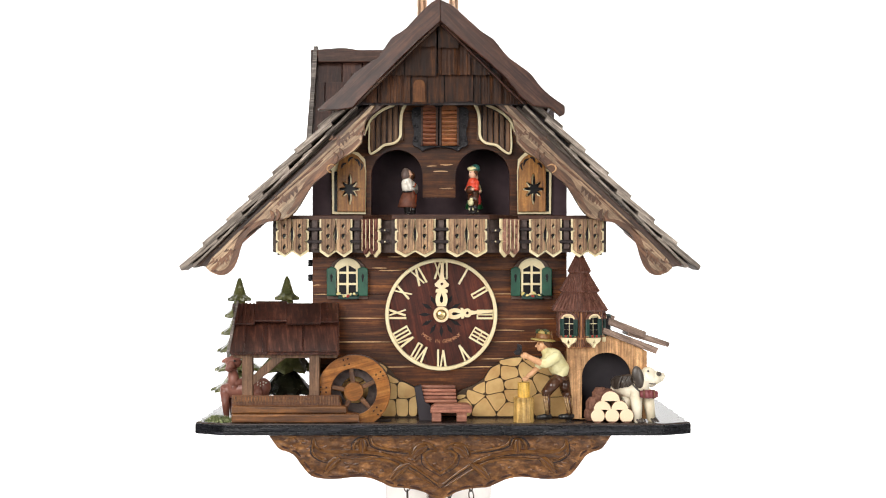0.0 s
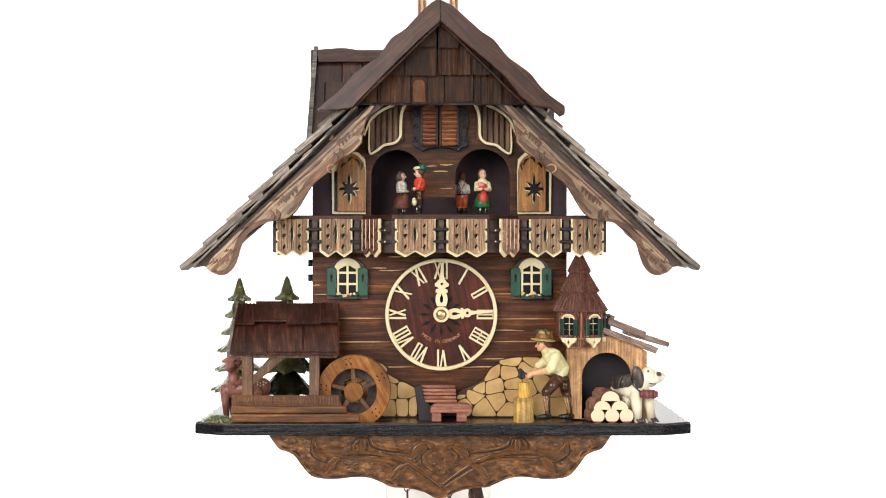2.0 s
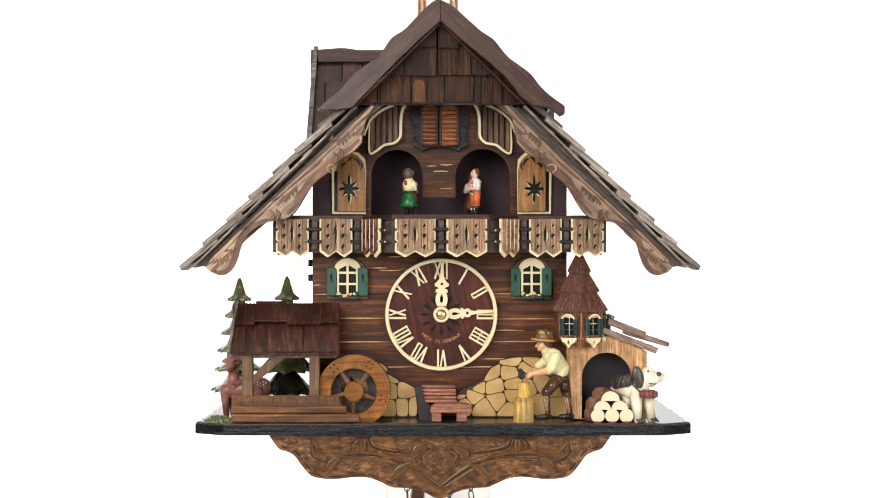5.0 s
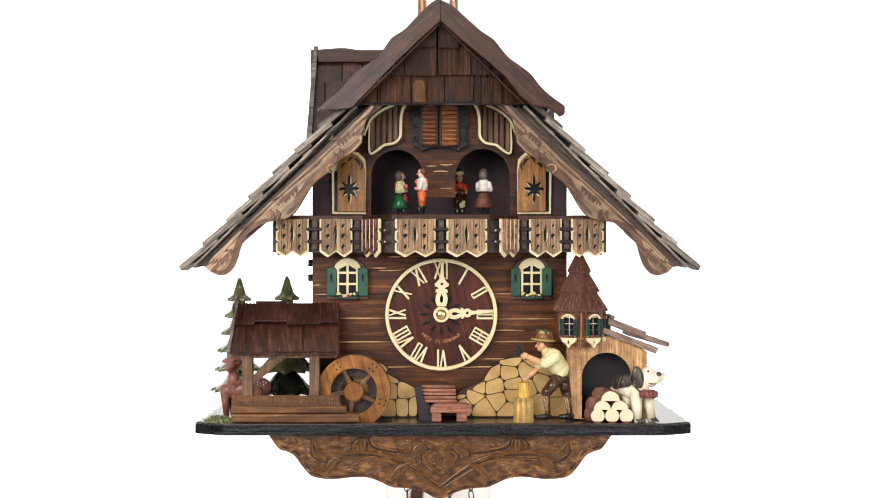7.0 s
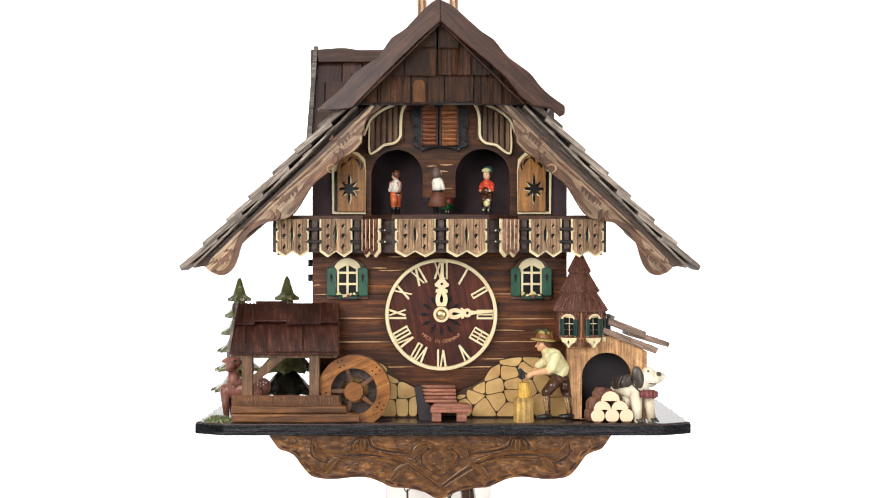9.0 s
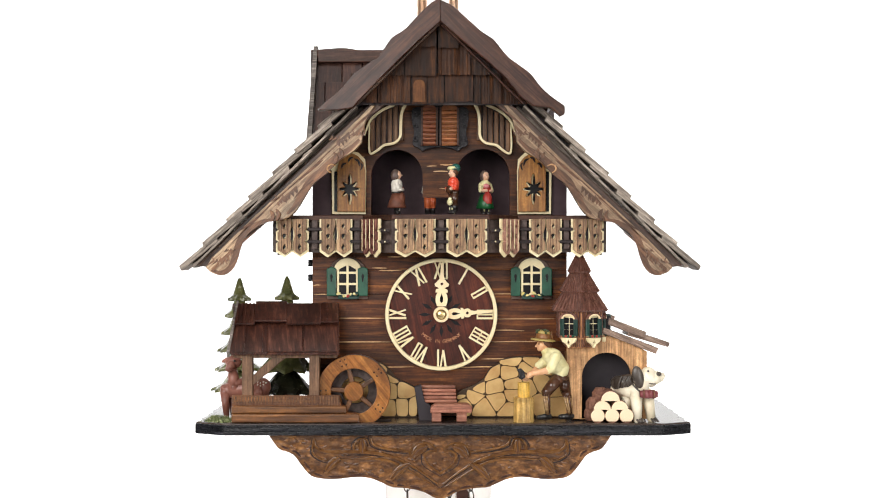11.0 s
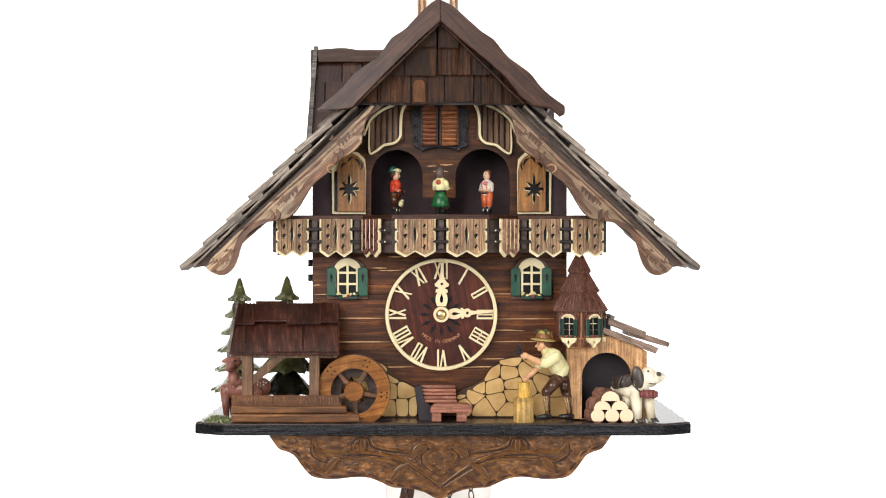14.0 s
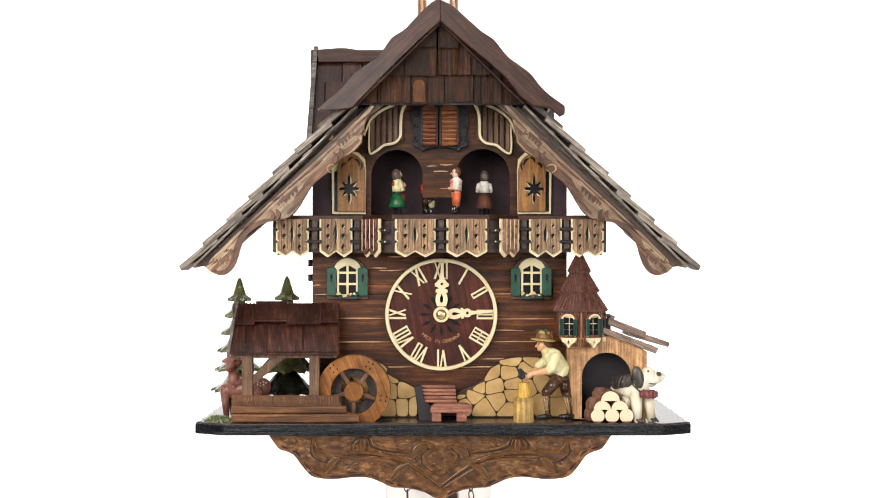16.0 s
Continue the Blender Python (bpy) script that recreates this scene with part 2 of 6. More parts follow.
FAWN = paint("fawn_paint", (118, 72, 60), (160, 106, 90), 0.4, 90, 0.2, (196, 158, 142), 0.0, 0.68)
FLOWER = paint("yellow_flower_paint", (214, 190, 96), (236, 226, 176), 0.5, 400, 0.2)
REDP = paint("red_paint", (150, 40, 36), (184, 66, 56), 0.35, 150, 0.15)
BRASS = paint("brass", (200, 172, 118), (232, 208, 158), 0.3, 80, 0.05, None, 1.0)
CHAIN = paint("dark_chain_metal", (60, 52, 46), (96, 86, 78), 0.3, 100, 0.05, None, 1.0)
COPPER = paint("glossy_copper_rail", (222, 176, 142), (236, 196, 164), 0.3, 40, 0.05, None, 1.0)
STANDW, sn, sl_, sb = nodes_of("frosted_white_board")
thin, dif, mix_s = sn.new("ShaderNodeBsdfTranslucent"), sn.new("ShaderNodeBsdfDiffuse"), sn.new("ShaderNodeMixShader")
thin.inputs[0].default_value = (0.93, 0.905, 0.88, 1)
dif.inputs[0].default_value = (0.93, 0.91, 0.89, 1)
mix_s.inputs[0].default_value = 0.85
sl_.new(dif.outputs[0], mix_s.inputs[1])
sl_.new(thin.outputs[0], mix_s.inputs[2])
sl_.new(mix_s.outputs[0], sn["Material Output"].inputs[0])
WHITEB = paint("white_paper", (236, 236, 236), (244, 244, 244), 0.8, 5, 0.02)
STUDIO = paint("grey_studio_paint", (146, 146, 146), (156, 156, 156), 0.8, 3, 0.02)
PEND = paint("pendulum_wood", (66, 40, 32), (96, 62, 50), 0.3, 100, 0.3)
SKIN = paint("painted_skin", (206, 150, 106), (226, 176, 134), 0.4, 200, 0.15)
FACEP = paint("pale_painted_skin", (214, 164, 132), (234, 194, 166), 0.4, 200, 0.15)
SHIRT = paint("cream_shirt_paint", (216, 204, 144), (238, 230, 184), 0.45, 90, 0.2, (190, 174, 112), 0.0, 0.64)
# The tan spots put the breeches' gloss highlights into the paint.
TROUS = paint("brown_trouser_paint", (46, 27, 19), (88, 56, 38), 0.16, 60, 0.6, (120, 86, 60), 0.0, 0.64, 0.0009)
HATP = paint("olive_hat_paint", (146, 122, 62), (190, 168, 100), 0.4, 120, 0.2)
HAIR = paint("brown_hair_paint", (74, 42, 24), (110, 66, 38), 0.45, 200, 0.3)
HAIRD = paint("muted_brown_hair_paint", (70, 54, 48), (108, 88, 80), 0.45, 240, 0.3)
WHITEP = paint("white_figure_paint", (220, 210, 196), (240, 234, 222), 0.4, 120, 0.15)
BOOT = paint("black_boot_paint", (22, 20, 20), (44, 40, 38), 0.3, 150, 0.2)
SOCK = paint("brown_stocking_paint", (96, 64, 36), (190, 156, 112), 0.22, 260, 0.4)
BSKIRT = paint("brown_skirt_paint", (84, 46, 32), (124, 72, 50), 0.6, 260, 0.3)
GSKIRT = paint("green_skirt_paint", (14, 70, 36), (38, 108, 60), 0.3, 200, 0.3)
ORANGE = paint("orange_trouser_paint", (196, 84, 46), (220, 116, 70), 0.35, 140, 0.2)
REDJ = paint("red_jacket_paint", (196, 56, 38), (222, 84, 54), 0.35, 140, 0.2)
TEAL = paint("teal_hat_paint", (20, 70, 62), (40, 96, 86), 0.35, 140, 0.2)
PINK = paint("rose_flower_paint", (206, 90, 104), (230, 150, 150), 0.4, 300, 0.2)
STUMP = wood("yellow_stump_wood", (120, 86, 40), (196, 156, 86), (232, 200, 132), "Z", 0.45, 0.6, 0.6, 0.35, 0.05)
FRESH = wood("fresh_yellow_wood", (206, 150, 54), (236, 190, 88), (248, 214, 130), "Z", 0.45, 0.5, 0.4, 0.15, 0.05)
LOGEND, ln, ll, lb = nodes_of("pale_log_end")
lt, lw = ln.new("ShaderNodeTexCoord"), ln.new("ShaderNodeTexWave")
lw.wave_type, lw.rings_direction = "RINGS", "Y"
lw.inputs["Scale"].default_value, lw.inputs["Distortion"].default_value, lw.inputs["Detail Scale"].default_value = 230.0, 2.5, 3.0
ll.new(lt.outputs["Object"], lw.inputs["Vector"])
ll.new(ramp(ln, ll, lw.outputs["Fac"], [(0.0, lin(239, 209, 173)), (0.6, lin(242, 214, 180))]), lb.inputs["Base Color"])
lb.inputs["Roughness"].default_value = 0.6
DOGW = paint("dog_white_paint", (222, 206, 172), (248, 240, 222), 0.35, 60, 0.15)
DOGD = paint("dog_dark_paint", (50, 42, 36), (92, 82, 74), 0.3, 110, 0.3, (156, 142, 128), 0.0, 0.64)
KEGP = paint("wine_red_keg_paint", (104, 44, 48), (140, 72, 74), 0.3, 120, 0.2)

for dull in (IRON, GLASSD, BLACKIN, BARBLK, POST):
    dull.node_tree.nodes["Principled BSDF"].inputs["Specular IOR Level"].default_value = 0.18

# ---- drawing helpers: u, v count half-millimetres on the clock's front wall as seen from the eye; y is the depth ----
DIST, STEP = 1.25, 2500.0


def spot(u, v, y):
    k = (DIST + y) / STEP
    return Vector(((u - 784) * k, y, 1.5 + (441 - v) * k))


ORG = {}


def thing(name, base, label, category, group="", kind=""):
    ob = new(name)
    ob.empty_display_size = 0.01
    ob.location = base
    ORG[ob] = Vector(base)
    return tagged(ob, label, category, group, kind)


def part(name, bm, material, parent=None, label="", smooth=False):
    """Links a bmesh, drawn in the world's place, as one mesh under a thing or a part."""
    if parent is not None:
        bmesh.ops.translate(bm, verts=bm.verts[:], vec=-ORG[parent])
    me = bpy.data.meshes.new(name)
    bm.to_mesh(me)
    bm.free()
    for mat in material if isinstance(material, (list, tuple)) else (material,):
        me.materials.append(mat)
    if smooth:
        me.shade_smooth()
    ob = new(name, me)
    if parent is not None:
        ob.parent = parent
        ORG[ob] = ORG[parent]
    if label:
        tagged(ob, label)
    return ob


def solo(name, bm, material, base, label, category, group="", kind="", smooth=False):
    """A top-level thing that is one mesh, with its origin at base."""
    bmesh.ops.translate(bm, verts=bm.verts[:], vec=-Vector(base))
    ob = part(name, bm, material, None, "", smooth)
    ob.location = base
    ORG[ob] = Vector(base)
    return tagged(ob, label, category, group, kind)


def merge(bm, other, mat=0):
    for f in other.faces:
        f.material_index = mat
    me = bpy.data.meshes.new("joined")
    other.to_mesh(me)
    other.free()
    bm.from_mesh(me)
    bpy.data.meshes.remove(me)
    return bm


def finish(own, bm, mat, bevel):
    bmesh.ops.recalc_face_normals(own, faces=own.faces[:])
    if bevel:
        sharp = [e for e in own.edges if len(e.link_faces) == 2 and e.calc_face_angle() > 0.6]
        bmesh.ops.bevel(own, geom=sharp, offset=bevel, segments=2, profile=0.5, affect="EDGES", clamp_overlap=True)
    return own if bm is None else merge(bm, own, mat)


def solid(points, along, holes=(), bm=None, mat=0, bevel=0.0):
    """A flat outline of world points, with holes, pushed along a vector into a solid."""
    own = bmesh.new()
    edges = []
    for loop in (points, *holes):
        vs = [own.verts.new(p) for p in loop]
        edges += [own.edges.new((vs[i - 1], vs[i])) for i in range(len(vs))]
    bmesh.ops.triangle_fill(own, use_beauty=True, use_dissolve=False, edges=edges)
    r = bmesh.ops.extrude_face_region(own, geom=own.faces[:])
    bmesh.ops.translate(own, verts=[g for g in r["geom"] if isinstance(g, bmesh.types.BMVert)], vec=Vector(along))
    return finish(own, bm, mat, bevel)


def plate(pts, y, t, holes=(), bm=None, mat=0, bevel=0.0):
    return solid([spot(u, v, y) for u, v in pts], (0, t, 0), [[spot(u, v, y) for u, v in h] for h in holes], bm, mat, bevel)


def slab(u0, u1, v0, v1, y, t, bm=None, mat=0, bevel=0.0):
    return plate([(u0, v0), (u1, v0), (u1, v1), (u0, v1)], y, t, (), bm, mat, bevel)


def box(x0, x1, y0, y1, z0, z1, bm=None, mat=0, bevel=0.0):
    return solid([Vector((x0, y0, z0)), Vector((x1, y0, z0)), Vector((x1, y0, z1)), Vector((x0, y0, z1))], (0, y1 - y0, 0), (), bm, mat, bevel)


def smooth_line(pts, n=5, closed=False):
    """A Catmull-Rom line through the points."""
    out, c = [], len(pts)
    for i in range(c if closed else c - 1):
        q = [pts[(i + k) % c] if closed else pts[min(max(i + k, 0), c - 1)] for k in (-1, 0, 1, 2)]
        for s in range(n):
            t = s / n
            out.append(tuple(0.5 * (2 * q[1][a] + (q[2][a] - q[0][a]) * t + (2 * q[0][a] - 5 * q[1][a] + 4 * q[2][a] - q[3][a]) * t * t
                                    + (3 * q[1][a] - q[0][a] - 3 * q[2][a] + q[3][a]) * t ** 3) for a in (0, 1)))
    return out if closed else out + [tuple(pts[-1])]


def band(pts, widths, n=5):
    """The outline of a strip round a smooth line; widths at its start, middle and end."""
    line = smooth_line(pts, n)
    left, right = [], []
    for i, p in enumerate(line):
        a, b = line[max(i - 1, 0)], line[min(i + 1, len(line) - 1)]
        d = Vector((b[0] - a[0], b[1] - a[1])).normalized()
        s = i / (len(line) - 1)
        w = widths[0] if s < 0.5 else widths[2]
        w = (w + (widths[1] - w) * math.sin(math.pi * s)) / 2
        left.append((p[0] - d.y * w, p[1] + d.x * w))
        right.append((p[0] + d.y * w, p[1] - d.x * w))
    return left + right[::-1]


def mirror(pts, axis=779.0):
    return [(2 * axis - u, v) for u, v in pts][::-1]


def ring(cu, cv, r, n=48, a0=0.0, a1=360.0):
    full = abs(a1 - a0) >= 360
    return [(cu + r * math.cos(radians(a0 + (a1 - a0) * i / (n if full else n - 1))),
             cv - r * math.sin(radians(a0 + (a1 - a0) * i / (n if full else n - 1)))) for i in range(n)]


def rod(bm, p, q, r1, r2, mat=0, n=10):
    """A tapered round bar between two points, closed at both ends."""
    p, q = Vector(p), Vector(q)
    own = bmesh.new()
    bmesh.ops.create_cone(own, cap_ends=True, segments=n, radius1=r1, radius2=r2, depth=(q - p).length)
    m = Matrix.Translation((p + q) / 2) @ (q - p).to_track_quat("Z", "Y").to_matrix().to_4x4()
    bmesh.ops.transform(own, matrix=m, verts=own.verts[:])
    return merge(bm, own, mat)


def ball(bm, c, r, mat=0, turn=(0, 0, 0), n=12):
    own = bmesh.new()
    bmesh.ops.create_uvsphere(own, u_segments=n, v_segments=max(6, n * 2 // 3), radius=1.0)
    r = (r, r, r) if isinstance(r, (int, float)) else r
    m = Matrix.Translation(c) @ Euler([radians(a) for a in turn]).to_matrix().to_4x4() @ Matrix.Diagonal((*r, 1))
    bmesh.ops.transform(own, matrix=m, verts=own.verts[:])
    return merge(bm, own, mat)


def limb(bm, p, q, r1, r2, mat=0, n=10):
    rod(bm, p, q, r1, r2, mat, n)
    ball(bm, p, r1, mat, n=n)
    return ball(bm, q, r2, mat, n=n)


def turned(profile, c, n=20, bm=None, mat=0, flat=1.0, jag=0.0):
    """A turned body: (radius, height) rings round the upright axis through c; jag pulls every second point down and out."""
    own = bmesh.new()
    rows = []
    for r, h, *j in profile:
        k = j[0] if j else 0.0
        rows.append([own.verts.new((c[0] + r * (1 + jag * k * (1 if i % 2 else -1)) * math.cos(2 * math.pi * i / n),
                                    c[1] + r * flat * (1 + jag * k * (1 if i % 2 else -1)) * math.sin(2 * math.pi * i / n),
                                    c[2] + h - (abs(k) * jag * r * 0.8 if i % 2 else 0))) for i in range(n)])
    for a, b in zip(rows, rows[1:]):
        for i in range(n):
            own.faces.new((a[i], a[(i + 1) % n], b[(i + 1) % n], b[i]))
    own.faces.new(rows[0][::-1])
    own.faces.new(rows[-1])
    return finish(own, bm, mat, 0.0)


def px(y):
    """The size in metres of one drawing unit at depth y."""
    return (DIST + y) / STEP


PZ = 1.3517   # the platform's top

# ---- the setting: paper sweep behind, studio floor ----
bm = box(-3.0, 3.0, 1.30, 1.34, 0.0, 3.6)
# The backdrop's white comes from emission added to the sheet, not from lamps.
back_m, bn, bl, bb = nodes_of("glowing_white_backdrop")
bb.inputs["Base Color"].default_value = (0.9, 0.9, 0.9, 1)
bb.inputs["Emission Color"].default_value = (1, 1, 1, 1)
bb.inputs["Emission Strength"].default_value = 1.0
tagged(part("backdrop", bm, back_m), "seamless white studio backdrop with its own even glow", "backdrop", kind="structure")
tagged(part("floor", box(-3.0, 3.0, -3.0, 1.34, -0.05, 0.0), WHITEB), "plain white studio floor below the clock", "floor", kind="structure")

# Unseen surfaces added round the camera; their grey keeps haze off the dark wood.
for nm, b6 in (("wall_left", (-3.05, -3.0, -3.0, 1.34, 0.0, 3.6)), ("wall_right", (3.0, 3.05, -3.0, 1.34, 0.0, 3.6)), ("wall_behind", (-3.05, 3.05, -3.05, -3.0, 0.0, 3.6)), ("ceiling", (-3.05, 3.05, -3.05, 1.34, 3.6, 3.65))):
    tagged(part(nm, box(*b6), STUDIO), "unseen mid-grey studio surface added to cut stray light", "ceiling" if nm == "ceiling" else "wall", kind="structure")

# ---- display stand behind the clock ----
stand = thing("display_stand", (0, 0.16, 0.0), "off-white display stand board with two copper-brown rails behind the clock", "stand")
x0, x1 = spot(682, 0, 0.155).x, spot(869, 0, 0.155).x
part("board", box(x0, x1, 0.152, 0.160, 0.02, 1.50, bevel=0.001), STANDW, stand)
for cu in (747, 803):
    c = spot(cu, 0, 0.172)
    part("rail", rod(bmesh.new(), (c.x, 0.172, 0.02), (c.x, 0.172, 1.80), 8.7 * px(0.172), 8.7 * px(0.172), n=28), COPPER, stand, "glossy copper-brown tube rail", True)
part("foot", box(-0.22, 0.22, 0.05, 0.30, 0.0, 0.02, bevel=0.002), STANDW, stand)

# ---- the clock: body, wall, roofs ----
clock = thing("cuckoo_clock", spot(779, 737.6, 0.05), "dark-stained carved wooden chalet cuckoo clock with shingled roof", "cuckoo clock")
XL, XR = spot(553, 0, 0).x, spot(1003, 0, 0).x
arch_l = ring(702.5, 311, 45.5, 17, 180, 0)
arch_r = ring(854, 312, 48, 17, 180, 0)
opening = [(657, 383)] + arch_l + [(748, 350), (806, 350)] + arch_r + [(902, 383)]
upper = [(553, 455), (553, 300), (700, 170), (860, 170), (1003, 300), (1003, 455)]
part("upper_wall", plate(upper, 0.0, 0.006, [opening]), WALLB, clock)
# lower wall of long boards, joints recessed
edges_v = [455, 478, 521, 564, 605, 650, 694, 737]
for a, b in zip(edges_v, edges_v[1:]):
    part("plank", slab(553, 1003, a + 0.2, b - 0.2, 0.0, 0.008, bevel=0.0003), WALL, clock)
part("wall_backing", slab(554, 1002, 455, 737, 0.004, 0.006), BLACKIN, clock)
# side walls, back wall, inner floor behind the arches
for x, s in ((XL, 1), (XR, -1)):
    part("side_wall", box(min(x, x + s * 0.006), max(x, x + s * 0.006), 0.0062, 0.14, PZ, spot(0, 300, 0).z + 0.01), WALL, clock)
part("back_wall", box(XL, XR, 0.141, 0.148, PZ, spot(0, 180, 0.1).z), DARKIN, clock)
# Chamber surfaces near black: the unlit inside is painted into their colour.
part("chamber_floor", box(XL + 0.007, XR - 0.007, 0.0062, 0.14, spot(0, 400, 0).z - 0.004, spot(0, 386, 0).z), BLACKIN, clock)
part("chamber_wall", slab(600, 960, 240, 384, 0.062, 0.004), BLACKIN, clock)
for u in (640, 918):
    part("chamber_side", box(spot(u, 0, 0).x - 0.002, spot(u, 0, 0).x + 0.002, 0.0062, 0.062, spot(0, 384, 0).z, spot(0, 200, 0).z), BLACKIN, clock)
part("chamber_ceiling", box(spot(640, 0, 0).x, spot(918, 0, 0).x, 0.0062, 0.062, spot(0, 250, 0).z, spot(0, 246, 0).z), BLACKIN, clock)
for v in (466, 492):
    part("side_hook", slab(545, 553, v - 6, v + 6, 0.02, 0.006, bevel=0.001), IRON, clock, "dark metal side hook")
# pale worn streaks along the board joints
rnd = random.Random(4)
for u, v, w in ((672, 475, 26), (642, 564, 84), (640, 605, 100), (668, 650, 130), (925, 521, 110), (930, 564, 100), (910, 605, 80), (580, 521, 50), (860, 650, 90), (690, 479, 40),
                (900, 585, 55), (885, 635, 66), (780, 303, 26), (764, 294, 18), (790, 334, 24), (790, 292, 22), (640, 278, 10), (700, 455, 30), (560, 505, 14)):
    part("worn_streak", plate(band([(u - w / 2, v + rnd.uniform(-1, 1)), (u, v + rnd.uniform(-0.6, 0.6)), (u + w / 2, v + rnd.uniform(-1, 1))], (0.6, 1.9, 0.6)), -0.0004, 0.0006), STREAK, clock, "pale worn streak")

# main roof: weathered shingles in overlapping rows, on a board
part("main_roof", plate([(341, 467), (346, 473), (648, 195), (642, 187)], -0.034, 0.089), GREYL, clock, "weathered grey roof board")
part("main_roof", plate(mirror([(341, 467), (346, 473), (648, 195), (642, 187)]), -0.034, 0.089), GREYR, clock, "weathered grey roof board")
rnd = random.Random(7)
for side in (0, 1):
    for i in range(7):
        tu, tv = 319 + 40.6 * i, 469 - 41.2 * i
        for j in range(3):
            y0 = -0.0545 + 0.037 * j + (rnd.uniform(-0.004, 0.002) if j else rnd.uniform(0, 0.006))
            k = rnd.uniform(-3, 3) if j else rnd.uniform(-2, 2)
            th = rnd.uniform(8.0, 11.5)
            run = rnd.uniform(62, 70)
            rise = run * rnd.uniform(0.80, 0.86)
            pts = [(tu + k, tv - k * 0.8), (tu + run, tv - rise), (tu + run + 4, tv - rise + th), (tu + k + 4, tv + th - 1 - k * 0.8)]
            part("shingle", plate(mirror(pts) if side else pts, y0, 0.0360 if j else 0.033, bevel=0.0004), GREYR if side else GREYL, clock)
for side in (0, 1):
    for i in range(7):
        tu, tv = 338 + 39.5 * i, 467 - 39.0 * i
        th = rnd.uniform(5.5, 8.0)
        pts = [(tu + 20, tv - 13), (tu + 54, tv - 48 + rnd.uniform(-1, 1)), (tu + 57, tv - 44), (tu + 4, tv + th), (tu, tv + th - 4)]
        part("shingle", plate(mirror(pts) if side else pts, -0.0515 - rnd.uniform(0, 0.002), 0.03, bevel=0.0004), GREYR if side else GREYL, clock)
# Dark sheet added under the shingles; its colour gives the shade in their gaps.
for side in (0, 1):
    under = [(332, 466), (640, 160), (650, 180), (345, 470)]
    part("roof_underlay", plate(mirror(under) if side else under, -0.030, 0.0795), DARKIN, clock)
# rear slopes over the clock's body
for sgn in (-1, 1):
    rear = [(779, 120), (779 + sgn * 205, 318), (779 + sgn * 199, 325), (779, 132)]
    part("rear_roof", plate(rear, 0.0565, 0.098), ROOFD, clock, "dark rear roof slope")
# carved barge boards under the main roof
lower = [(640, 252), (625, 268), (605, 280), (590, 293), (575, 308), (555, 324), (541, 345), (526, 370), (510, 385), (490, 390), (468, 394), (450, 403),
         (434, 416), (425, 432), (420, 450), (416, 466), (405, 482), (390, 488), (372, 482), (357, 469)]
tan_top = [(374, 458), (418, 414), (468, 367), (518, 322), (568, 275), (618, 226), (638, 206), (656, 187), (663, 187), (648, 210), (641, 236)]
